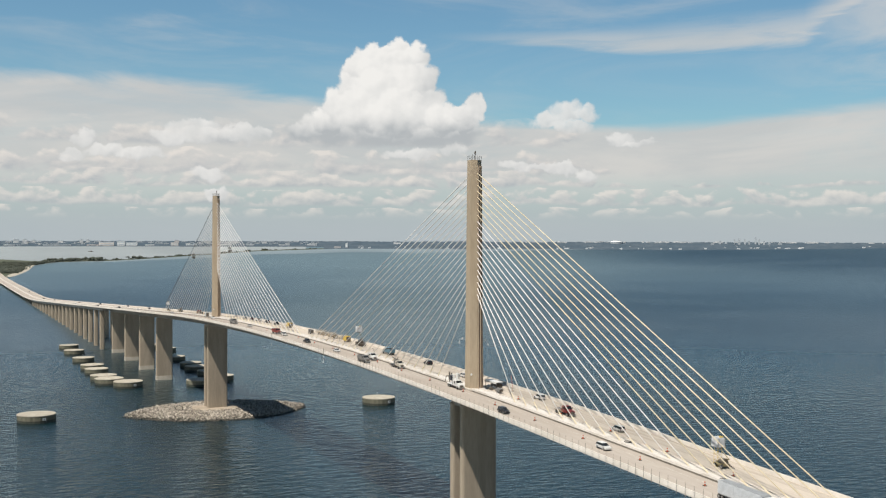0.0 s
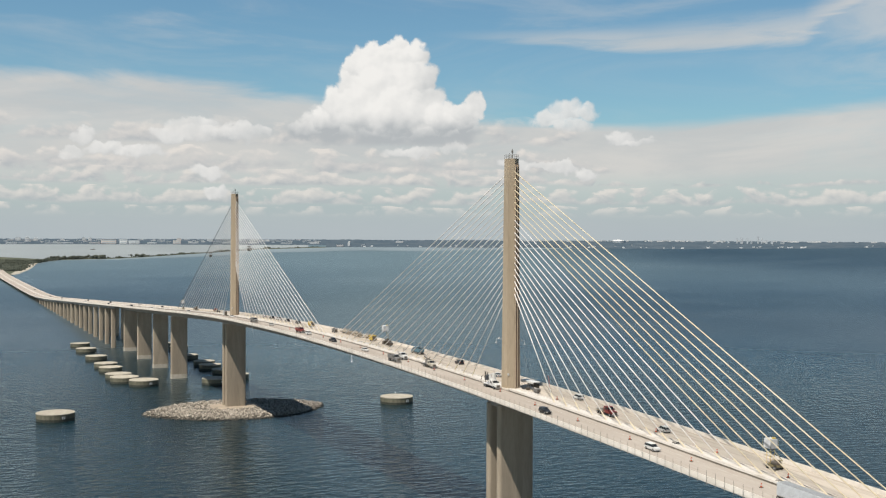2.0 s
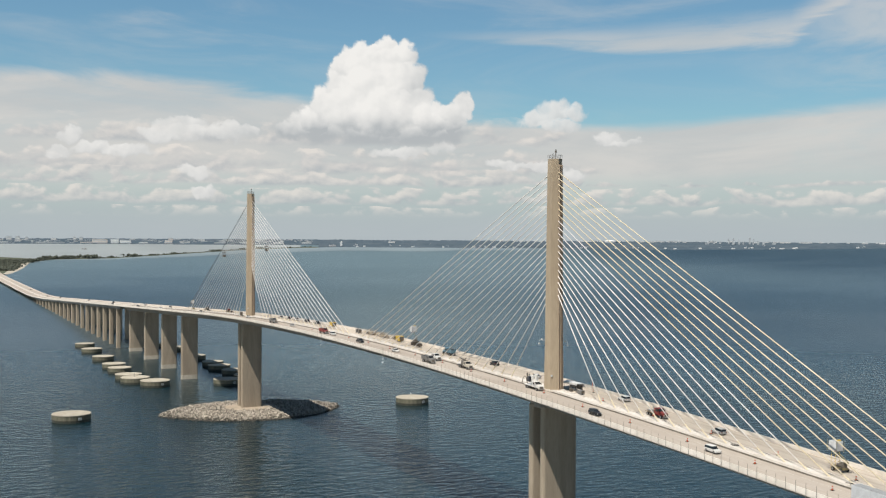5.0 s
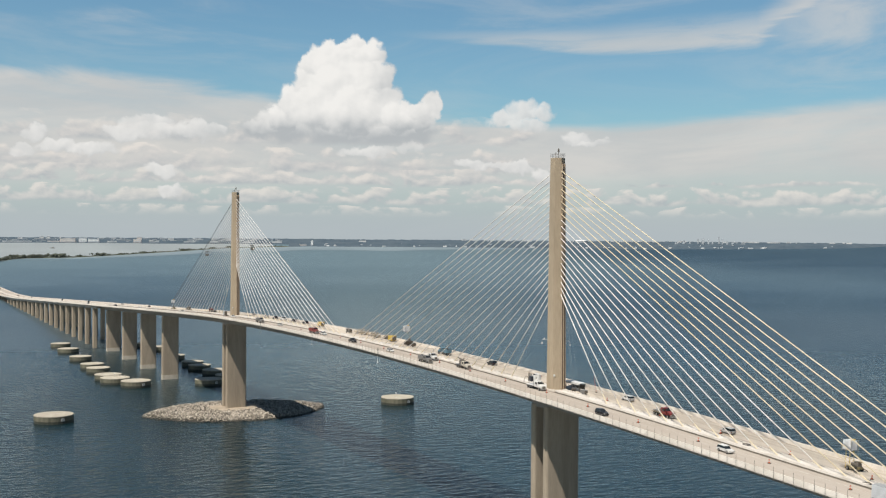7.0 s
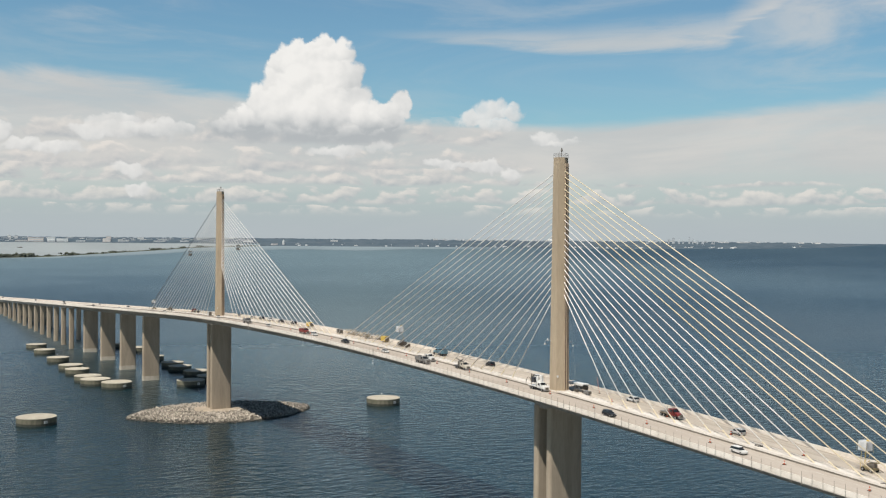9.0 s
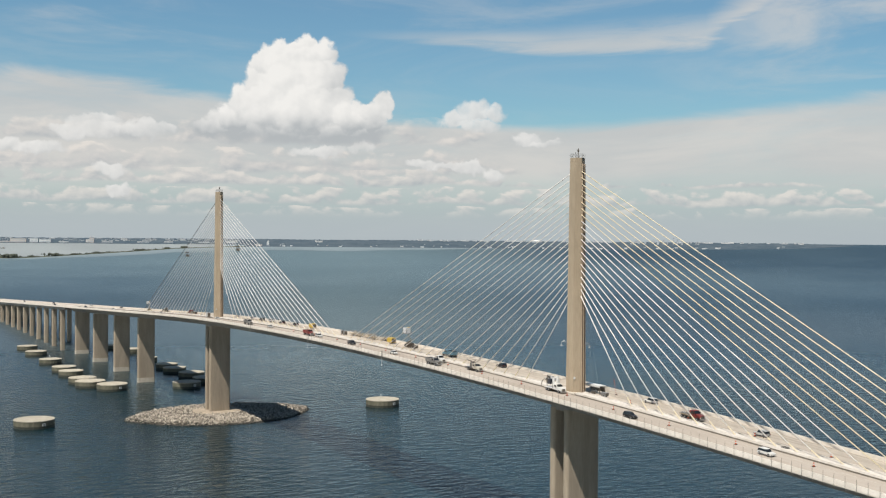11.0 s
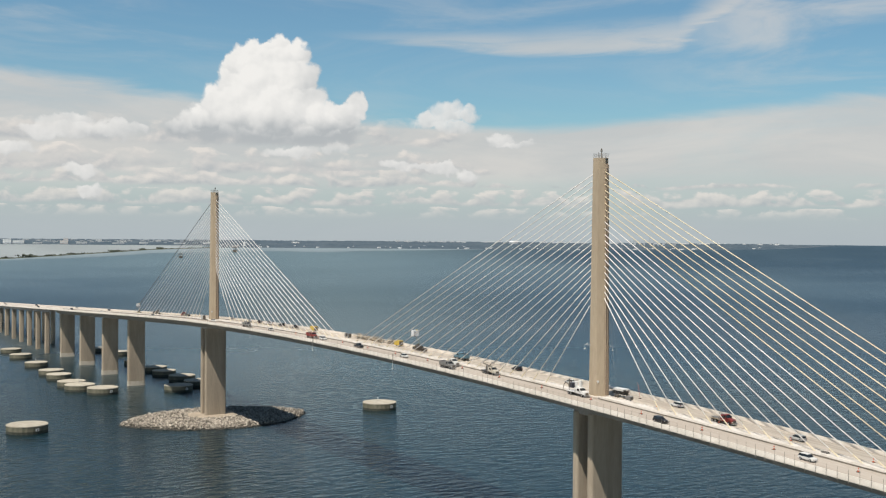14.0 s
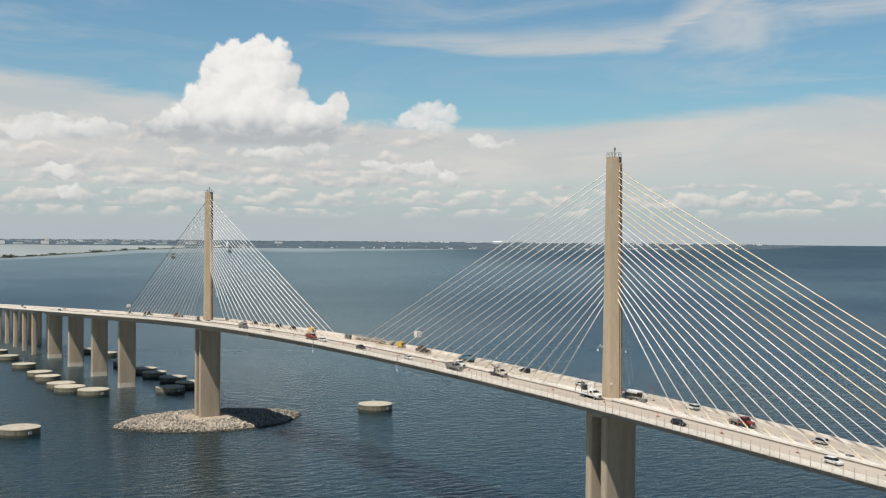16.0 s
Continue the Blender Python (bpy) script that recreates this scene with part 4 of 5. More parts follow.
def build_far_town():
    rng = random.Random(23)
    # downtown towers
    for az, w, h in ((39.05, 9, 12), (39.35, 8, 7), (39.75, 6, 17), (39.98, 10, 23), (40.25, 7, 18), (40.45, 6, 12), (40.75, 7, 25), (40.92, 6, 20), (41.15, 8, 13), (41.4, 9, 9), (38.7, 14, 5), (41.9, 16, 5)):
        far_building(az, 4780 + rng.uniform(-20, 20), w, 9, h, FAR_GREY, "hazy grey office tower of a far downtown", bands=3, stepped=h > 15, up=7)
    # low white buildings scattered along the mainland
    for _ in range(64):
        az = rng.uniform(20.5, 46.5)
        far_building(az, shore_r(az) + 12 + rng.random() ** 3 * 130, rng.uniform(3, 14), 8, rng.uniform(1.2, 3.5), FAR_WHITE, "low pale building among trees on the far shore", bands=1, up=3)
    for _ in range(120):
        az = rng.uniform(2.5, 19.0)
        far_building(az, rng.uniform(4735, 4880), rng.uniform(5, 26), 10, rng.uniform(1.2, 3.2), FAR_WHITE, "low pale building on the far mainland", bands=1, up=6)
    for _ in range(46):
        az = rng.uniform(2.5, 19.0)
        far_building(az, rng.uniform(4718, 4742), rng.uniform(5, 24), 8, rng.uniform(0.8, 2.0), rng.choice((FAR_WHITE, FAR_WHITE, FAR_PINK)), "low pale waterfront building on the far mainland", bands=1, up=2.2)
    for az, w, h, mat in ((4.4, 20, 15, FAR_WHITE), (4.8, 17, 16, FAR_WHITE), (5.2, 12, 13, FAR_WHITE), (7.38, 13, 15, FAR_WHITE), (7.68, 13, 14, FAR_WHITE), (6.4, 18, 8, FAR_WHITE), (11.9, 18, 12, FAR_PINK), (13.4, 24, 8, FAR_WHITE), (16.2, 20, 7, FAR_WHITE)):
        far_building(az, 4800, w, 12, h, mat, "pale hotel block on the far mainland", bands=2, up=6)
    # broad hotels and halls on the waterfront
    for az, w, h, mat in ((8.55, 58, 15, FAR_PINK), (9.25, 30, 17, FAR_WHITE), (9.75, 42, 13, FAR_WHITE), (5.9, 46, 4, FAR_WHITE), (6.55, 60, 4, FAR_WHITE), (4.1, 40, 5, FAR_WHITE), (7.9, 44, 5, FAR_PINK), (10.6, 36, 5, FAR_WHITE), (11.8, 30, 13, FAR_PINK), (12.6, 40, 6, FAR_WHITE), (14.3, 46, 5, FAR_WHITE), (15.5, 34, 6, FAR_WHITE), (17.2, 44, 5, FAR_WHITE), (18.6, 40, 6, FAR_WHITE)):
        far_building(az, 4712, w, 12, h, mat, "broad pale waterfront hotel on the far mainland", bands=2, up=2)
    # the white roofs of a far city along the skyline
    for _ in range(60):
        az = rng.uniform(28.0, 47.0)
        far_building(az, rng.uniform(4860, 4895), rng.uniform(6, 26), 8, rng.uniform(1.5, 4.0), FAR_WHITE, "pale city block on the far skyline", bands=1, up=6.5)
    far_building(20.35, 4600, 9, 9, 17, FAR_WHITE, "tall white building at the water's edge", bands=4, stepped=True, up=2)
    far_building(19.9, 4590, 26, 10, 5, FAR_PINK, "low pinkish building by the far shore", bands=1, up=2)
    far_building(22.9, 4760, 30, 10, 4, FAR_WHITE, "long low white building behind the far woods", bands=1, up=8)
    # domed stadium
    p = far_point(34.0, 4820, 8.0)
    dome = thing("domed_stadium", p, "white tilted stadium dome above far trees", "stadium", turn=-34)
    bm = bmesh.new()
    bmesh.ops.create_uvsphere(bm, u_segments=24, v_segments=12, radius=1.0)
    bmesh.ops.bisect_plane(bm, geom=bm.verts[:] + bm.edges[:] + bm.faces[:], plane_co=(0, 0, 0), plane_no=(0, 0, -1), clear_outer=True)
    bmesh.ops.transform(bm, matrix=Matrix.Translation((0, 0, 2.5)) @ Matrix.Rotation(radians(3), 4, "Y") @ Matrix.Diagonal((28, 26, 6.5, 1)), verts=bm.verts[:])
    part("dome", bm, FAR_WHITE, dome, smooth=True)
    bm = bmesh.new()
    bmesh.ops.create_cone(bm, cap_ends=True, segments=24, radius1=27, radius2=27.5, depth=10)
    part("wall", bm, FAR_GREY, dome)


build_far_town()


def build_boat(az, r):
    p = far_point(az, r, 0.6)
    ob = thing("boat", p, "small dark work boat lying on the pale lagoon", "boat", turn=80)
    rings = []
    for y, w, top in ((-8.5, 2.3, 1.9), (-4, 2.7, 1.8), (3, 2.6, 2.0), (7, 1.5, 2.5), (9, 0.2, 3.0)):
        rings.append([(-w, y, top), (-w * 0.6, y, -0.6), (w * 0.6, y, -0.6), (w, y, top)])
    part("hull", loft_bm(rings), STEEL_DARK, ob)
    cabin = part("cabin", boxes(((0, -2.5, 3.0), (3.4, 5.0, 2.4), 0.2, None, (0.9, 0.9))), GIRDER, ob)
    part("mast", tubes(((0, -1.5, 4.0), (0, -1.5, 8.0), 0.15, 6)), STEEL_DARK, cabin)


build_boat(7.85, 4400)

# ---- vehicles and plant on the bridge ----
PAINTS = {}


def paint(name, rgb, rough=0.35):
    if name not in PAINTS:
        PAINTS[name] = material(name + "_vehicle_paint", rgb, tuple(c * 0.85 for c in rgb), rough, 0.8, 4.0, spec=0.5)
    return PAINTS[name]


RED = (0.27, 0.045, 0.038)
GREY = (0.24, 0.235, 0.225)
DARK = (0.025, 0.025, 0.028)
SILVER = (0.55, 0.55, 0.53)
YELLOW = (0.72, 0.50, 0.08)
OLIVE = (0.30, 0.25, 0.13)
BLUE = (0.16, 0.30, 0.38)
LAMP_RED = material("red_tail_lens", (0.35, 0.02, 0.02), None, 0.3, 2, 8)
LAMP_CLEAR = material("clear_lamp_lens", (0.8, 0.8, 0.76), None, 0.2, 2, 8)
ORANGE = material("orange_plastic", (0.58, 0.13, 0.06), (0.46, 0.10, 0.05), 0.6, 2.0, 8.0)
TARP = material("pale_tarpaulin", (0.70, 0.72, 0.74), (0.56, 0.58, 0.60), 0.7, 0.8, 3.0, 0.3, 1.5)
TIMBER = material("weathered_timber", (0.60, 0.52, 0.41), (0.46, 0.39, 0.29), 0.9, 0.5, 4.0, vary=0.25)


def slope(y):
    return math.degrees(math.atan((road_z(y + 2) - road_z(y - 2)) / 4))


def stand(x, y, turn, lift=0.04):
    """The pose of a thing standing on the carriageway; turn 0 faces north, 180 south."""
    tilt = slope(y) * math.cos(radians(turn))
    return pose(x, y, road_z(y) + lift, tilt, 0, turn)


WHEELS = {}


def wheels(parent, spots, r=0.34, wide=0.24):
    key = (r, wide)
    if key not in WHEELS:
        bm = bmesh.new()
        add_tube(bm, (-wide / 2, 0, 0), (wide / 2, 0, 0), r, 16)
        bmesh.ops.bevel(bm, geom=[e for e in bm.edges if len(e.link_faces) == 2 and abs(e.verts[0].co.x - e.verts[1].co.x) < 1e-4], offset=0.04, segments=1, affect="EDGES")
        tyre = bpy.data.meshes.new("tyre")
        bm.to_mesh(tyre)
        bm.free()
        tyre.materials.append(BLACK)
        bm = bmesh.new()
        add_tube(bm, (-wide / 2 - 0.015, 0, 0), (wide / 2 + 0.015, 0, 0), r * 0.58, 12)
        rim = bpy.data.meshes.new("rim")
        bm.to_mesh(rim)
        bm.free()
        rim.materials.append(STEEL)
        WHEELS[key] = tyre, rim
    tyre, rim = WHEELS[key]
    for x, y in spots:
        w = new("wheel", tyre)
        w.parent, w.location = parent, (x, y, r)
        q = new("rim", rim)
        q.parent = w


def profile_bm(profile, half, bevel=0.06, tumble=0.0):
    """A car body: a side profile of (y, z) swept across, its upper part leaning in."""
    top = max(z for _, z in profile)
    low = min(z for _, z in profile)
    rings = []
    for x in (-half, half):
        rings.append([(x * (1 - tumble * max(0, (z - low) / (top - low))), y, z) for y, z in profile])
    bm = loft_bm(rings)
    bmesh.ops.bevel(bm, geom=bm.edges[:], offset=bevel, segments=2, affect="EDGES", clamp_overlap=True)
    return bm


def car(x, y, turn, colour, shape, label, group="cars on the bridge"):
    """shape: sedan, suv or pickup. The car faces +y of its own."""
    name = {"sedan": "car", "suv": "suv", "pickup": "pickup_truck"}[shape]
    ob = tagged(new(name), label, {"sedan": "car", "suv": "car", "pickup": "pickup truck"}[shape], group)
    ob.matrix_basis = stand(x, y, turn)
    tone = paint(*colour)
    if shape == "sedan":
        length, half, belt, roof = 4.6, 0.91, 0.92, 1.45
        body = [(-2.3, 0.35), (-2.28, 0.92), (-1.5, 0.98), (1.0, 0.92), (2.15, 0.72), (2.3, 0.5), (2.28, 0.28)]
        glass = [(-1.75, 0.92), (-1.05, 1.40), (0.35, 1.42), (1.15, 0.90)]
        cap = [(-1.05, 1.37), (-0.9, 1.46), (0.2, 1.47), (0.38, 1.39)]
    elif shape == "suv":
        length, half, belt, roof = 4.8, 0.97, 1.05, 1.75
        body = [(-2.4, 0.42), (-2.4, 1.08), (1.0, 1.06), (2.2, 0.95), (2.4, 0.7), (2.4, 0.35)]
        glass = [(-2.3, 1.05), (-2.05, 1.66), (0.4, 1.68), (1.2, 1.03)]
        cap = [(-2.1, 1.63), (-2.0, 1.76), (0.25, 1.77), (0.45, 1.66)]
    else:
        length, half, belt, roof = 5.8, 1.0, 1.1, 1.9
        body = [(-2.9, 0.5), (-2.9, 1.12), (-1.0, 1.12), (1.3, 1.12), (2.7, 1.02), (2.9, 0.8), (2.9, 0.42)]
        glass = [(-1.0, 1.1), (-0.85, 1.78), (0.75, 1.80), (1.5, 1.1)]
        cap = [(-0.9, 1.75), (-0.8, 1.90), (0.6, 1.91), (0.8, 1.78)]
    shell = part("body", profile_bm(body, half, 0.08, 0.06), tone, ob)
    part("window_glass", profile_bm(glass, half * 0.92, 0.04, 0.16), GLASS, ob)
    part("roof", profile_bm(cap, half * 0.80, 0.03), tone, ob)
    if shape == "pickup":
        part("load_bed", boxes(((0, -1.95, 1.14), (half * 1.6, 1.75, 0.06), 0.02)), BLACK, ob)
    yw = length * 0.31
    wheels(ob, [(s * (half - 0.1), t * yw) for s in (-1, 1) for t in (-1, 1)], 0.36 if shape == "sedan" else 0.40)
    for s in (-1, 1):
        part("headlight", boxes(((s * half * 0.72, length / 2 - 0.04, belt * 0.72), (0.34, 0.14, 0.16), 0.03)), LAMP_CLEAR, shell)
        part("tail_light", boxes(((s * half * 0.78, -length / 2 + 0.02, belt * 0.85), (0.26, 0.1, 0.22), 0.03)), LAMP_RED, shell)
        part("door_mirror", boxes(((s * (half + 0.08), length * 0.17, belt + 0.05), (0.2, 0.14, 0.16), 0.04)), tone, shell)
    return ob


def truck_cab(ob, colour, y_front, sleeper=False, hood=True):
    """A conventional cab with a bonnet; its nose at y_front."""
    tone = paint(*colour)
    yf = y_front
    cab = part("cab", profile_bm([(yf - 4.6, 0.9), (yf - 4.6, 2.75), (yf - 2.9, 2.85), (yf - 2.15, 1.95), (yf - 2.1, 0.9)], 1.15, 0.1, 0.05), tone, ob)
    part("bonnet", profile_bm([(yf - 2.3, 0.75), (yf - 2.3, 1.95), (yf - 0.35, 1.65), (yf - 0.1, 0.75)], 1.0, 0.12, 0.12), tone, cab)
    part("windscreen", profile_bm([(yf - 2.95, 1.98), (yf - 2.85, 2.68), (yf - 2.72, 2.72), (yf - 2.14, 1.98)], 1.0, 0.03, 0.06), GLASS, cab)
    for s in (-1, 1):
        part("side_window", boxes(((s * 1.12, yf - 3.4, 2.2), (0.12, 0.95, 0.6), 0.03)), GLASS, cab)
        part("door_mirror", boxes(((s * 1.38, yf - 2.6, 2.1), (0.12, 0.2, 0.6), 0.04)), BLACK, cab)
        part("headlight", boxes(((s * 0.82, yf - 0.12, 1.05), (0.36, 0.16, 0.26), 0.04)), LAMP_CLEAR, cab)
    part("bumper", boxes(((0, yf - 0.05, 0.58), (2.3, 0.3, 0.38), 0.06)), STEEL, cab)
    part("grille", boxes(((0, yf - 0.12, 1.15), (1.1, 0.2, 0.75), 0.04)), STEEL_DARK, cab)
    if sleeper:
        part("sleeper", profile_bm([(yf - 6.4, 0.95), (yf - 6.4, 3.75), (yf - 5.2, 3.8), (yf - 3.9, 3.2), (yf - 3.8, 2.6), (yf - 4.6, 0.95)], 1.2, 0.12, 0.03), tone, cab)
    part("exhaust_stack", tubes(((1.2, yf - 4.8, 1.0), (1.2, yf - 4.8, 3.3), 0.09, 8)), STEEL, cab)
    return cab


def lorry(name, x, y, turn, colour, load, label, category, bed_colour=None, group=""):
    """A rigid truck, nose to +y. load: dump, flat or crane."""
    ob = tagged(new(name), label, category, group)
    ob.matrix_basis = stand(x, y, turn)
    truck_cab(ob, colour, 4.2)
    part("chassis", boxes(((0, -0.4, 0.72), (0.95, 8.6, 0.32), 0.05)), STEEL_DARK, ob)
    wheels(ob, [(s * 1.02, t) for s in (-1, 1) for t in (2.9, -2.2, -3.5)], 0.52, 0.36)
    tone = paint(*(bed_colour or colour))
    if load == "dump":
        bed = part("dump_bed", boxes(((0, -2.3, 1.75), (2.4, 4.7, 1.5), 0.06, None, (1.04, 1.03))), tone, ob)
        # black panel paints the dark hollow onto the solid bed
        part("load_opening", boxes(((0, -2.3, 2.51), (2.2, 4.45, 0.06), 0)), BLACK, bed)
        for s in (-1, 1):
            for k in range(5):
                part("side_rib", boxes(((s * 1.25, -4.2 + k * 0.95, 1.75), (0.08, 0.1, 1.4), 0.02)), tone, bed)
        part("cab_shield", boxes(((0, 0.25, 2.72), (2.3, 0.7, 0.1), 0.03)), tone, bed)
    elif load == "flat":
        bed = part("flatbed", boxes(((0, -2.2, 1.12), (2.45, 5.0, 0.2), 0.04)), tone, ob)
        part("headboard", boxes(((0, 0.2, 1.75), (2.4, 0.1, 1.1), 0.03)), STEEL_DARK, bed)
        part("tool_box", boxes(((0, -0.6, 1.6), (2.2, 1.0, 0.75), 0.05)), STEEL_DARK, bed)
        part("pipe_load", tubes(*[((dx, -4.4, 1.32 + 0.12 * (i % 2)), (dx, -1.3, 1.32 + 0.12 * (i % 2)), 0.1, 8) for i, dx in enumerate((-0.8, -0.5, -0.2, 0.1, 0.4, 0.7))]), STEEL, bed)
        part("work_light_mast", tubes(((-1.0, -0.2, 1.2), (-1.0, -0.2, 4.2), 0.06, 6), ((-1.0, -0.2, 4.2), (0.0, -0.2, 4.6), 0.05, 6)), STEEL_DARK, bed)
    else:
        bed = part("deck", boxes(((0, -2.0, 1.1), (2.5, 5.6, 0.3), 0.05)), tone, ob)
        tower = part("crane_turret", boxes(((0, -1.4, 2.1), (1.8, 1.9, 1.7), 0.12)), STEEL_DARK, bed, "dark crane turret")
        part("boom", tubes(((0, -1.2, 2.9), (0.2, -5.0, 3.6), 0.28, 8, 0.2), ((0, -1.6, 2.9), (0.3, 0.8, 4.0), 0.2, 8, 0.14)), STEEL_DARK, tower)
        part("counterweight", boxes(((0, -0.2, 2.0), (1.7, 0.6, 1.0), 0.1)), paint("dull_red", (0.25, 0.06, 0.05)), tower)
        part("outrigger", boxes(((0, -3.9, 0.8), (3.8, 0.3, 0.25), 0.04), ((0, 0.3, 0.8), (3.6, 0.3, 0.25), 0.04)), STEEL_DARK, bed)
    return ob


def semi(x, y, turn):
    ob = tagged(new("semi_truck"), "white articulated lorry with a long two-part white box trailer", "truck")
    ob.matrix_basis = stand(x, y, turn)
    white, pale = ("white", (0.80, 0.80, 0.78)), ("trailer_white", (0.66, 0.69, 0.72))
    truck_cab(ob, white, 10.0, sleeper=True)
    part("chassis", boxes(((0, 5.0, 0.8), (1.0, 7.0, 0.35), 0.05)), STEEL_DARK, ob)
    wheels(ob, [(s * 1.05, t) for s in (-1, 1) for t in (8.7, 4.4, 3.2)], 0.52, 0.4)
    for y0, length in ((-1.2, 8.9), (-8.3, 5.2)):
        box = part("trailer_box", boxes(((0, y0, 2.55), (2.55, length, 2.75), 0.05)), paint(*pale), ob)
        part("trailer_roof", boxes(((0, y0, 3.96), (2.4, length - 0.15, 0.06), 0.02)), paint("roof_grey", (0.36, 0.37, 0.37)), box)
        part("trailer_frame", boxes(((0, y0, 1.02), (1.6, length - 0.3, 0.25), 0.03)), STEEL_DARK, box)
        for s in (-1, 1):
            part("side_skirt", boxes(((s * 1.2, y0, 1.1), (0.06, length * 0.94, 0.16), 0.02)), STEEL, box)
    wheels(ob, [(s * 1.05, t) for s in (-1, 1) for t in (-4.2, -6.9, -9.4, -10.5)], 0.52, 0.4)


def vacuum_truck(x, y, turn):
    ob = tagged(new("vacuum_truck"), "white industrial vacuum truck with upright tanks beside the pylon", "truck")
    ob.matrix_basis = stand(x, y, turn)
    truck_cab(ob, ("white", (0.80, 0.80, 0.78)), 4.4)
    part("chassis", boxes(((0, -0.6, 0.75), (1.0, 9.2, 0.34), 0.05)), STEEL_DARK, ob)
    wheels(ob, [(s * 1.02, t) for s in (-1, 1) for t in (3.0, -2.6, -3.9)], 0.52, 0.36)
    tank = part("debris_tank", tubes(((0, -1.0, 2.1), (0, 0.6, 2.1), 1.15, 20), ((-0.4, 0.2, 2.0), (-0.4, 0.2, 5.0), 0.55, 14), ((0.55, -0.6, 2.0), (0.55, -0.6, 4.6), 0.5, 14)), WHITE, ob, "white upright separator tanks")
    part("pipe", tubes(((-0.4, 0.2, 4.8), (0.55, -0.6, 4.5), 0.16, 8), ((0.55, -0.6, 4.5), (0.5, -2.6, 4.3), 0.14, 8), ((-0.9, 0.6, 1.2), (-0.9, 0.6, 4.2), 0.12, 8)), WHITE, tank)
    part("blower_housing", boxes(((0, -3.3, 3.0), (1.4, 1.4, 1.7), 0.1)), paint("dark_blue_grey", (0.05, 0.055, 0.07)), ob, "dark blower housing")
    part("silencer", tubes(((0.6, -4.2, 2.2), (0.6, -4.2, 5.0), 0.24, 10), ((-0.2, -4.2, 2.2), (-0.2, -4.2, 4.6), 0.24, 10)), STEEL_DARK, ob)
    part("platform", boxes(((0, -2.6, 1.15), (2.45, 5.0, 0.2), 0.05)), WHITE, ob)
    hose, last = [], None
    for i in range(13):
        a = math.pi * i / 12
        p = Vector((0.4, -6.1 + 1.7 * math.cos(a), 0.9 + 2.6 * math.sin(a)))
        if last:
            hose.append((last, p, 0.11, 6))
        last = p
    part("suction_hose", tubes(*hose), STEEL_DARK, ob)


def boom_lift(x, y, turn, reach, box, label, mast=False):
    """A wheeled boom lift: base, turret, jointed boom and a sheeted basket."""
    ob = tagged(new("boom_lift"), label, "boom lift")
    ob.matrix_basis = stand(x, y, turn)
    base = part("base", boxes(((0, 0, 0.85), (2.0, 3.4, 0.6), 0.12)), paint("dusty_olive", OLIVE), ob)
    wheels(ob, [(s * 1.1, t) for s in (-1, 1) for t in (1.2, -1.2)], 0.5, 0.35)
    turret = part("turret", boxes(((0, -0.5, 1.55), (1.4, 2.2, 0.8), 0.15), ((0, -1.2, 2.1), (1.0, 0.7, 0.5), 0.1)), STEEL_DARK, ob)
    knee, tip = Vector((0, -2.6, reach * 0.55)), Vector((0, 1.2, reach))
    part("lower_boom", tubes(((0, 0.3, 2.0), knee, 0.15, 8)), paint("dusty_olive", OLIVE), turret)
    part("upper_boom", tubes((knee, tip, 0.12, 8)), paint("dusty_olive", OLIVE), turret)
    part("ram", tubes(((0.35, 0.2, 2.2), knee * 0.6 + Vector((0.35, 0, 0.9)), 0.08, 6), ((-0.35, 0, 2.0), tip * 0.6 + Vector((-0.3, -1, 0)), 0.06, 6)), STEEL, turret)
    bx, by, bz = box
    if mast:
        posts = []
        for sx in (-0.7, 0.7):
            for sy in (-0.7, 0.7):
                posts.append(((sx, 1.6 + sy, 0.1), (sx * 0.9, 1.6 + sy * 0.9, reach), 0.05, 6))
            for k in range(4):
                z0, z1 = 0.2 + (reach - 0.3) * k / 4, 0.2 + (reach - 0.3) * (k + 1) / 4
                posts.append(((sx, 1.6 - 0.7 * (-1) ** k, z0), (sx, 1.6 + 0.7 * (-1) ** k, z1), 0.035, 5))
                posts.append(((-0.7, 1.6 - 0.7, z0), (0.7, 1.6 - 0.7, z1), 0.035, 5))
        part("mast_frame", tubes(*posts), paint("plant_yellow", YELLOW), ob, "dusty yellow lattice mast under the basket")
        part("plank", boxes(((0.4, 3.2, reach * 0.55), (0.5, 3.4, 0.08), 0.01), ((-0.5, 2.8, reach * 0.3), (0.5, 3.0, 0.08), 0.01)), TIMBER, ob, "scaffold planks slung beside the mast")
    cage = part("basket", boxes((tip + Vector((0, by * 0.2, 0.1)), (bx, by, 0.15), 0.02)), STEEL_DARK, ob)
    part("sheeting", boxes((tip + Vector((0, by * 0.2, bz / 2 + 0.1)), (bx, by, bz), 0.08, None, (0.94, 0.94))), TARP, cage, "pale sheeting round the basket")
    for sx in (-1, 1):
        for sy in (-1, 1):
            at = tip + Vector((sx * bx * 0.55, by * 0.2 + sy * by * 0.55, 0))
            part("guard_post", tubes((at + Vector((0, 0, -0.3)), at + Vector((0, 0, bz + 0.3)), 0.05, 6)), paint("dusty_olive", OLIVE), cage)
    part("toolbox", boxes((tip + Vector((bx * 0.2, 0, bz + 0.25)), (0.9, 0.6, 0.35), 0.05)), paint("plant_yellow", YELLOW), cage)
    for s in (-1, 1):
        part("outrigger", tubes(((s * 0.9, -1.4, 0.9), (s * 2.0, -2.3, 0.08), 0.09, 6)), STEEL_DARK, base)


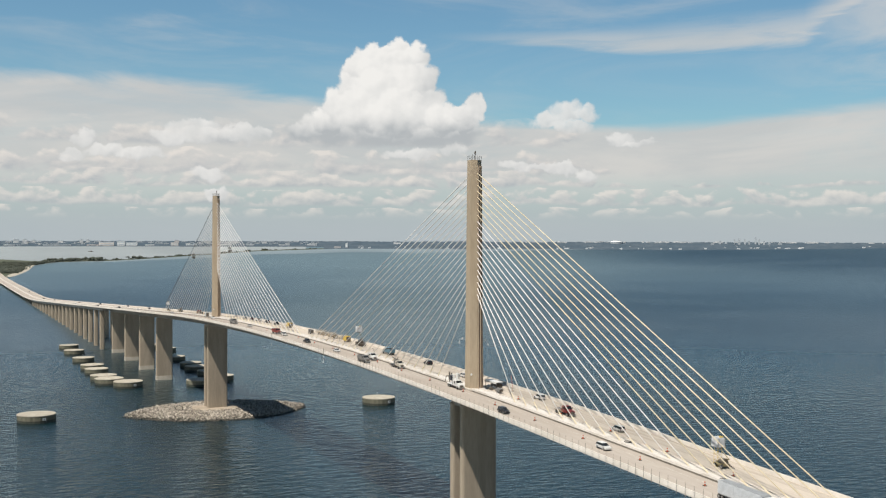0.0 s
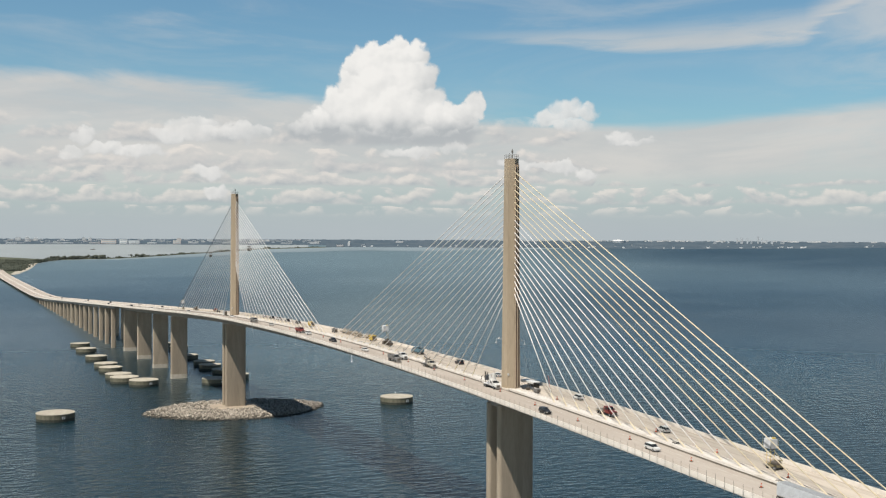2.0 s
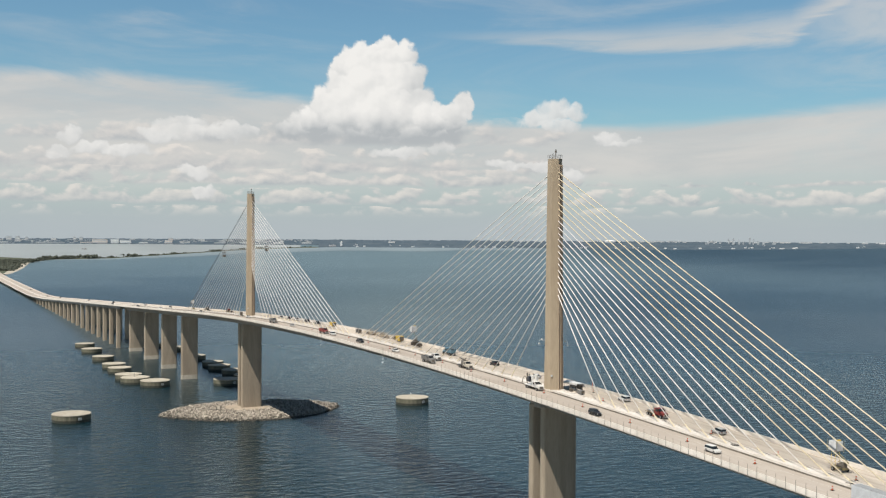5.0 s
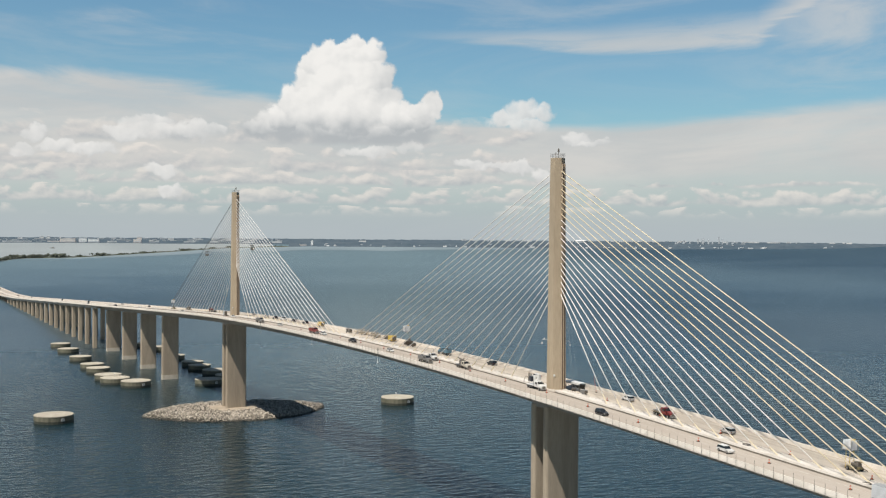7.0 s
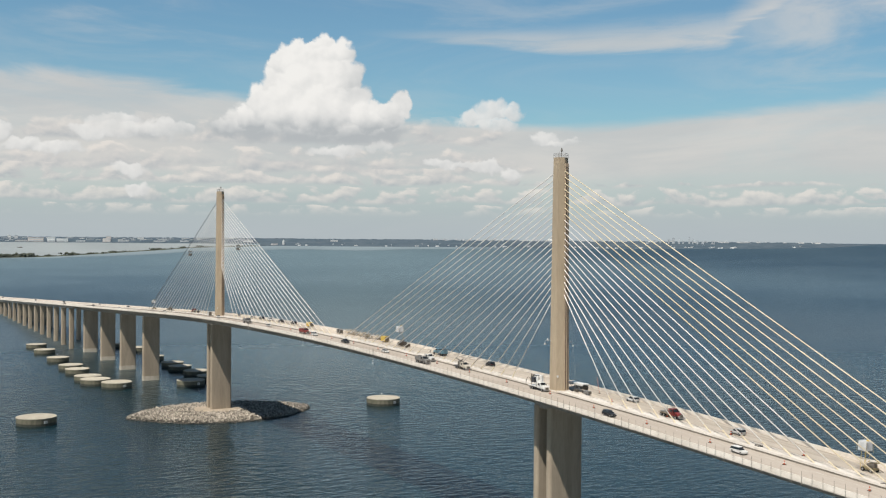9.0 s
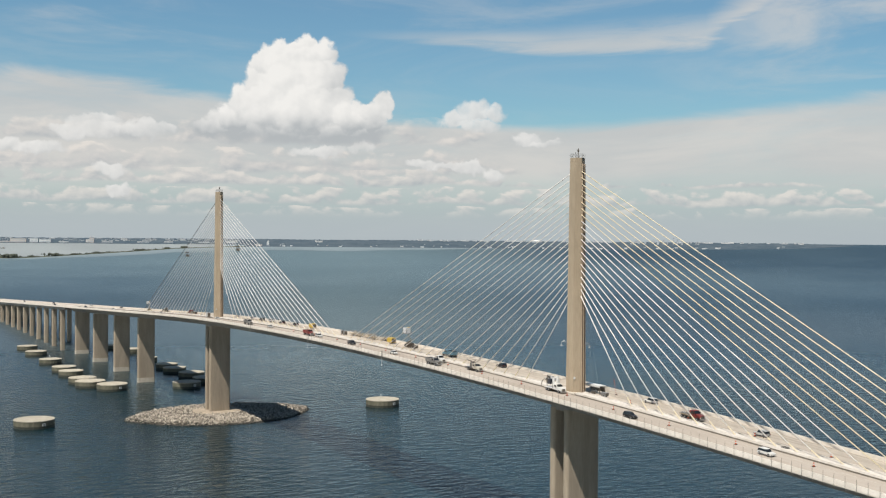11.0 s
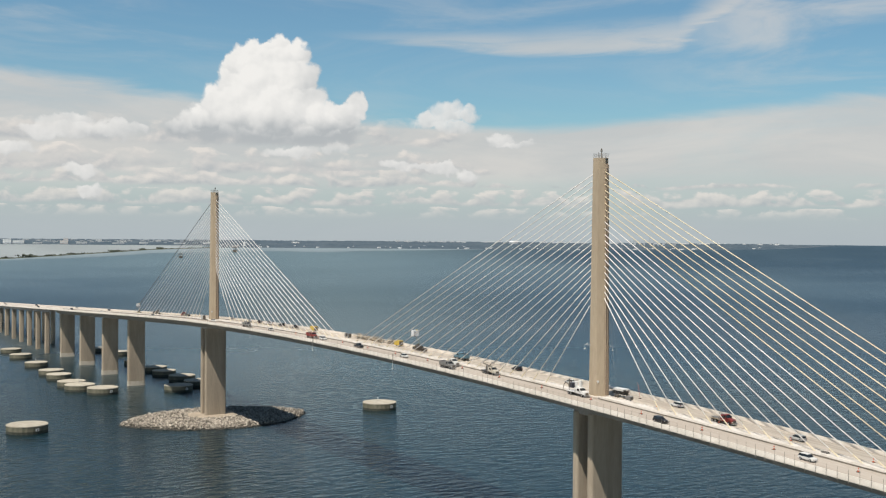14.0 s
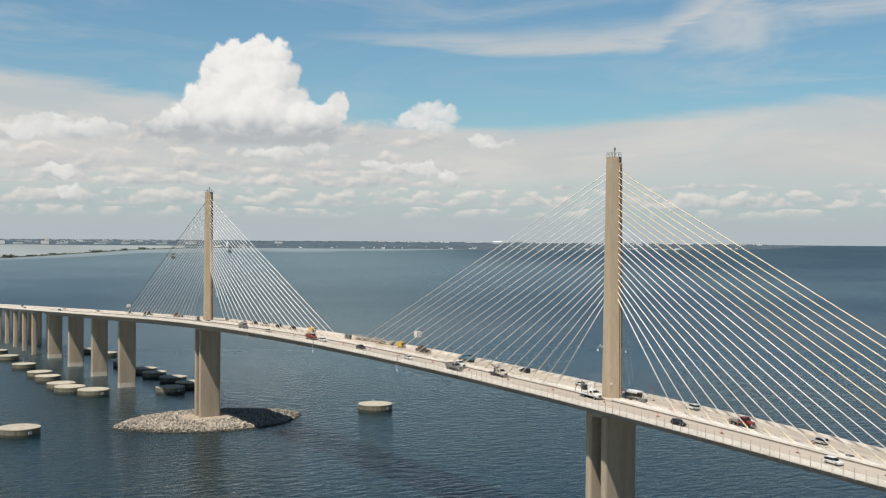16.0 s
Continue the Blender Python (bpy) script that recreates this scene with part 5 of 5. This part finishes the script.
def drum(x, y):
    m = stand(x, y, 0)
    if "drum" not in PAINTS:
        ob = tagged(new("traffic_cone"), "orange and white traffic cone on a black rubber base", "traffic cone", "traffic cones along the closed lane")
        part("base", boxes(((0, 0, 0.06), (0.75, 0.75, 0.12), 0.03)), BLACK, ob)
        part("cone", tubes(((0, 0, 0.1), (0, 0, 1.05), 0.26, 12, 0.11)), ORANGE, ob)
        part("white_band", tubes(((0, 0, 0.5), (0, 0, 0.7), 0.215, 12, 0.18)), WHITE, ob)
        ob.matrix_basis = m
        PAINTS["drum"] = ob
    else:
        copy_thing(PAINTS["drum"], m)


def skip(x, y, turn, name, label, category, colour, size):
    ob = tagged(new(name), label, category)
    ob.matrix_basis = stand(x, y, turn)
    w, l, h = size
    body = part("body", boxes(((0, 0, h / 2 + 0.45), (w, l, h), 0.08, None, (0.96, 0.96))), paint(*colour), ob)
    part("end_panel", boxes(((0, -l / 2 - 0.02, h / 2 + 0.45), (w * 0.85, 0.12, h * 0.85), 0.03)), STEEL_DARK, body)
    part("lid", boxes(((0, 0, h + 0.5), (w * 0.9, l * 0.9, 0.1), 0.03)), paint(*colour), body)
    part("drawbar", boxes(((0, l / 2 + 0.6, 0.5), (0.2, 1.3, 0.15), 0.03)), STEEL_DARK, ob)
    part("exhaust_stack", tubes(((w * 0.3, 0.3, h + 0.4), (w * 0.3, 0.3, h + 1.2), 0.07, 6)), STEEL_DARK, body)
    wheels(ob, [(s * (w / 2 - 0.1), 0) for s in (-1, 1)], 0.36)


def timber_stack(x, y, seed, label, long=6.0, many=32):
    rng = random.Random(seed)
    ob = tagged(new("timber_stack"), label, "timber stack", "stacks of scaffold boards")
    ob.matrix_basis = stand(x, y, 0)
    for i in range(many):
        turn = Matrix.Rotation(radians(rng.gauss(0, 12 if i % 6 else 45)), 4, "Z")
        at = (rng.uniform(-1.4, 1.4), rng.uniform(-2.0, 2.0), 0.1 + 0.06 * i * rng.uniform(0.6, 1.3))
        part("board", boxes((at, (0.28, long * rng.uniform(0.5, 1.0), 0.09), 0.01, turn)), TIMBER, ob)
    for i in range(12):
        a = Vector((rng.uniform(-1.8, 1.8), rng.uniform(-3.4, 3.4), 0.05))
        part("scaffold_tube", tubes((a, a + Vector((rng.uniform(-0.6, 0.6), rng.uniform(-1.5, 1.5), rng.uniform(1.6, 3.6))), 0.05, 6)), STEEL, ob)


def hose_coil(x, y):
    ob = tagged(new("hose_coil"), "coil of black hose lying on the dusty median", "hose")
    ob.matrix_basis = pose(x, y, road_z(y) + 0.62)
    items, last = [], None
    for i in range(49):
        a, r = 2 * math.pi * i / 16, 1.0 - 0.05 * (i // 16)
        p = Vector((r * math.cos(a) * 0.8, r * math.sin(a) * 1.3, 0.06 + 0.05 * (i // 16)))
        if last:
            items.append((last, p, 0.05, 5))
        last = p
    part("hose", tubes(*items), BLACK, ob)


# southbound traffic in the west lanes
semi(-9.6, -152.0, 180)
W = ("white", (0.80, 0.80, 0.78))
K = ("black", DARK)
car(-10.4, -41.0, 180, K, "suv", "black sport utility car driving on tan concrete")
car(-8.6, -92.5, 180, W, "suv", "white sport utility car driving on tan concrete")
lorry("dump_truck", -9.8, 77.5, 180, ("grey", GREY), "dump", "grey dump truck driving beside the work zone", "truck")
lorry("dump_truck", -7.6, 206.0, 180, ("red", RED), "dump", "red dump truck driving over the crest", "truck")
car(-7.0, 195.0, 180, W, "suv", "white sport utility car behind a red dump truck")
car(-8.0, 156.0, 180, K, "pickup", "black pickup truck driving on the bridge")
car(-8.2, 114.5, 180, W, "sedan", "white saloon car driving past the work zone")
car(-7.0, 259.0, 180, ("silver", SILVER), "sedan", "silver saloon car on the main span")
lorry("dump_truck", -8.0, 290.0, 180, ("grey", GREY), "dump", "small grey lorry with a tipping bed", "truck")
# vehicles parked in the closed lane
vacuum_truck(-4.2, 5.0, 180)
lorry("flatbed_truck", -4.4, 83.5, 180, W, "flat", "white-cabbed flatbed truck parked in the closed lane", "truck", ("bed_dark", (0.08, 0.075, 0.07)))
lorry("truck_crane", -3.9, 57.0, 180, ("cream", (0.62, 0.57, 0.48)), "crane", "dusty truck crane parked in the closed lane", "truck crane", ("bed_dark", (0.08, 0.075, 0.07)))
# northbound side
lorry("flatbed_truck", 5.8, -49.5, 180, ("red", RED), "flat", "red-cabbed flatbed truck parked with a timber load", "truck", ("timber_bed", (0.42, 0.34, 0.24)))
car(7.4, -75.0, 0, ("silver", SILVER), "suv", "silver sport utility car in the northbound lane")
car(10.6, 61.5, 0, K, "suv", "dark sport utility car in the northbound lane")
lorry("dump_truck", 8.6, 98.0, 0, ("blue", BLUE), "dump", "blue-bodied lorry in the northbound lane", "truck")
car(11.5, -24.0, 0, W, "suv", "white sport utility car beyond the pylon")
car(9.0, 27.0, 0, W, "sedan", "white saloon car passing the vacuum truck")
skip(4.6, -9.5, 10, "generator", "grey towed generator parked by the pylon foot", "generator", ("grey", GREY), (1.5, 2.2, 1.0))
boom_lift(8.0, -119.0, 0, 4.6, (2.2, 2.6, 2.3), "dusty olive boom lift with a pale sheeted work basket", mast=True)
boom_lift(11.5, 139.0, 0, 5.4, (2.4, 2.8, 2.5), "dusty olive boom lift raising a pale sheeted basket")
skip(10.2, 153.0, 0, "equipment_trailer", "yellow site trailer on the closed carriageway", "trailer", ("plant_yellow", YELLOW), (2.3, 4.5, 2.1))
skip(9.0, 133.0, 90, "compressor", "dark towed compressor on the closed carriageway", "compressor", ("dull_brown", (0.10, 0.08, 0.06)), (1.9, 3.4, 1.5))
skip(8.2, 127.0, 60, "compressor", "small brown towed compressor beside dust sheets", "compressor", ("dull_brown", (0.10, 0.08, 0.06)), (1.6, 2.6, 1.2))
skip(10.8, 245.0, 0, "equipment_trailer", "yellow site trailer under the far stays", "trailer", ("plant_yellow", YELLOW), (2.3, 5.0, 2.0))
for i, (x, y) in enumerate(((11.6, 188.0), (12.2, 181.0), (10.8, 172.0), (12.4, 165.0), (11.2, 195.0))):
    timber_stack(x, y, i, "untidy stack of pale scaffold boards and tubes")
skip(8.0, 198.0, 0, "equipment_cabinet", "pair of grey site cabinets", "cabinet", ("grey", GREY), (1.6, 1.4, 1.6))
skip(8.2, 201.5, 0, "equipment_cabinet", "pair of grey site cabinets", "cabinet", ("grey", GREY), (1.6, 1.4, 1.6))
# plant and parked cars round the far pylon
for x, y, c, sh, lab in ((10.5, 268.0, K, "suv", "dark car parked under the far stays"), (10.5, 287.0, K, "suv", "dark car parked under the far stays"), (11.0, 306.0, W, "pickup", "white pickup parked under the far stays"),
                         (10.8, 320.0, K, "suv", "dark car parked under the far stays"), (10.6, 336.0, ("silver", SILVER), "sedan", "silver car near the far pylon"), (-5.2, 352.0, W, "sedan", "white car passing the far pylon"),
                         (4.8, 430.0, K, "suv", "dark car beyond the far pylon"), (-6.5, 470.0, ("silver", SILVER), "sedan", "silver car on the side span"), (9.5, 520.0, K, "suv", "dark car on the side span"), (-8.5, 600.0, W, "sedan", "white car on the approach"),
                         (7.5, 640.0, K, "sedan", "dark car on the approach"), (-7.5, 705.0, K, "suv", "dark car on the approach"), (9.0, 760.0, W, "suv", "white car on the approach"), (-6.5, 850.0, K, "sedan", "dark car on the viaduct"),
                         (7.0, 930.0, K, "suv", "dark car on the viaduct"), (-9.0, 1010.0, W, "sedan", "white car on the viaduct"), (8.0, 1120.0, K, "sedan", "dark car on the viaduct"), (9.0, 1420.0, K, "suv", "dark car on the low trestle"),
                         (6.5, 1560.0, K, "suv", "dark car on the low trestle"), (-7.0, 1660.0, W, "sedan", "white car on the low trestle"), (8.0, 1850.0, K, "suv", "dark car on the low trestle")):
    car(x, y, 180 if x < 0 else 0, c, sh, lab)
lorry("flatbed_truck", 6.0, 441.0, 0, ("red", RED), "flat", "red-cabbed flatbed parked north of the far pylon", "truck", ("timber_bed", (0.42, 0.34, 0.24)))
lorry("truck_crane", 4.2, 496.0, 0, ("cream", (0.62, 0.57, 0.48)), "crane", "truck crane parked on the side span", "truck crane", ("bed_dark", (0.08, 0.075, 0.07)))
skip(4.2, 380.0, 0, "generator", "grey towed generator by the far pylon foot", "generator", ("grey", GREY), (1.9, 3.2, 2.2))
skip(-4.2, 373.0, 0, "generator", "pale towed generator by the far pylon foot", "generator", ("silver", SILVER), (1.9, 3.2, 2.6))
boom_lift(5.2, 545.0, 0, 5.0, (2.2, 2.6, 2.2), "boom lift at the end of the side span")
# cones along the closed lanes
for i in range(15):
    y = -131.8 + 25.8 * i
    drum(-7.0 + 0.35 * math.sin(i * 1.7) + (1.4 if y > -25 else 0), y)
for i in range(5):
    drum(5.0 + 0.3 * math.sin(i), -127.0 + 26.2 * i)
hose_coil(0.6, -90.0)
hose_coil(-1.0, -131.0)

# ---- work baskets hanging on the far stays ----
def gondola(y, z, label):
    ob = thing("work_basket", (0, y, z), label, "work basket", "work baskets on the stays")
    part("cage", boxes(((0, 0, 0.4), (1.7, 3.0, 1.5), 0.08)), STEEL_DARK, ob)
    part("canopy", boxes(((0, 0, 2.4), (1.9, 3.3, 0.5), 0.06)), STEEL_DARK, ob)
    for sx in (-0.8, 0.8):
        for sy in (-1.4, 1.4):
            part("hanger", tubes(((sx, sy, 0.8), (sx * 0.6, sy * 0.7, 3.4), 0.06, 6)), STEEL_DARK, ob)
    return ob


gondola(430.8, 93.6, "dark steel work basket hung from the upper stays")
gondola(330.8, 99.0, "dark steel work basket hung from the upper stays")


# ---- fence posts along the west parapet, and hanging channel lights ----
def build_fence():
    fence = thing("fence", (-WIDE, 180, 0), "row of slim dark steel fence posts outside the parapet", "fence")
    fence.matrix_basis = pose(0, 0, 0)
    bm = boxes(((0, 0, 1.65), (0.06, 0.07, 3.3), 0.012), ((0.02, 0, 0.3), (0.14, 0.2, 0.35), 0.02))
    me = bpy.data.meshes.new("fence_post")
    bm.to_mesh(me)
    bm.free()
    me.materials.append(FENCE)
    y = -183.0
    while y < 548:
        ob = new("fence_post", me)
        ob.parent, ob.location = fence, (-WIDE - 0.12, y, road_z(y) - 0.85)
        y += 3.17


build_fence()


def channel_light(y):
    ob = thing("channel_light", (-WIDE - 0.35, y, road_z(y)), "hanging channel light on a white pole under the deck edge", "navigation light", "channel lights under the deck")
    part("pole", tubes(((0, 0, -3.6), (0, 0, -0.6), 0.07, 8)), WHITE, ob)
    part("lamp", tubes(((0, 0, -4.0), (0, 0, -3.5), 0.16, 10)), WHITE, ob)
    part("bracket", boxes(((0.1, 0, 0.4), (0.10, 0.22, 2.6), 0.02), ((0.12, 0, 1.8), (0.2, 0.2, 0.6), 0.03)), STEEL_DARK, ob)


for y in (267.0, 188.7, 111.1):
    channel_light(y)


# ---- scaffold platform, hoist lines and a red pole by the near pylon ----
def work_platform(x, y):
    ob = thing("work_platform", (x, y, road_z(y)), "pale boarded work platform on steel legs beside the pylon", "work platform")
    part("deck", boxes(((0, 0, 2.75), (2.6, 8.6, 0.22), 0.03)), WHITE, ob, "pale boarded deck")
    part("fascia", boxes(((-1.32, 0, 2.5), (0.06, 8.6, 0.6), 0.01)), WHITE, ob)
    for sx in (-1.1, 1.1):
        for sy in (-3.9, 0, 3.9):
            part("leg", tubes(((sx, sy, -0.02), (sx, sy, 2.7), 0.09, 6)), STEEL_DARK, ob)
    for sy in (-3.9, 0):
        part("brace", tubes(((-1.1, sy, 0.3), (-1.1, sy + 3.9, 2.5), 0.05, 6)), STEEL, ob)
    # added dark panel paints in the shade below the boarded deck
    part("shade_panel", boxes(((1.2, 0, 1.35), (0.06, 7.4, 1.5), 0.01)), STEEL_DARK, ob, "dark panel standing in for the shade under the platform")


work_platform(6.9, -1.2)


def red_pole(x, y):
    ob = thing("marker_pole", (x, y, road_z(y)), "thin leaning red pole on a weighted foot", "pole")
    part("pole", tubes(((0, 0, 0.1), (-0.3, 0.9, 5.2), 0.06, 6)), ORANGE, ob)
    part("foot", boxes(((0, 0, 0.08), (0.7, 0.7, 0.16), 0.03)), BLACK, ob)


red_pole(10.9, -7.4)


def hoist():
    ob = thing("rope_hoist", (5.0, -3.0, road_z(-3.0)), "thin steel hoist ropes hanging beside the pylon", "hoist")
    part("winch", boxes(((0, 0, 0.5), (1.2, 1.0, 1.0), 0.1)), STEEL_DARK, ob)
    for dx, dy in ((0.3, 0.0), (-0.3, 0.1), (1.6, -1.0)):
        part("rope", tubes(((dx, dy, 0.3), (dx * 0.2 - 2.9, dy * 0.3 + 1.2, 32.0), 0.02, 5)), STEEL, ob)


hoist()
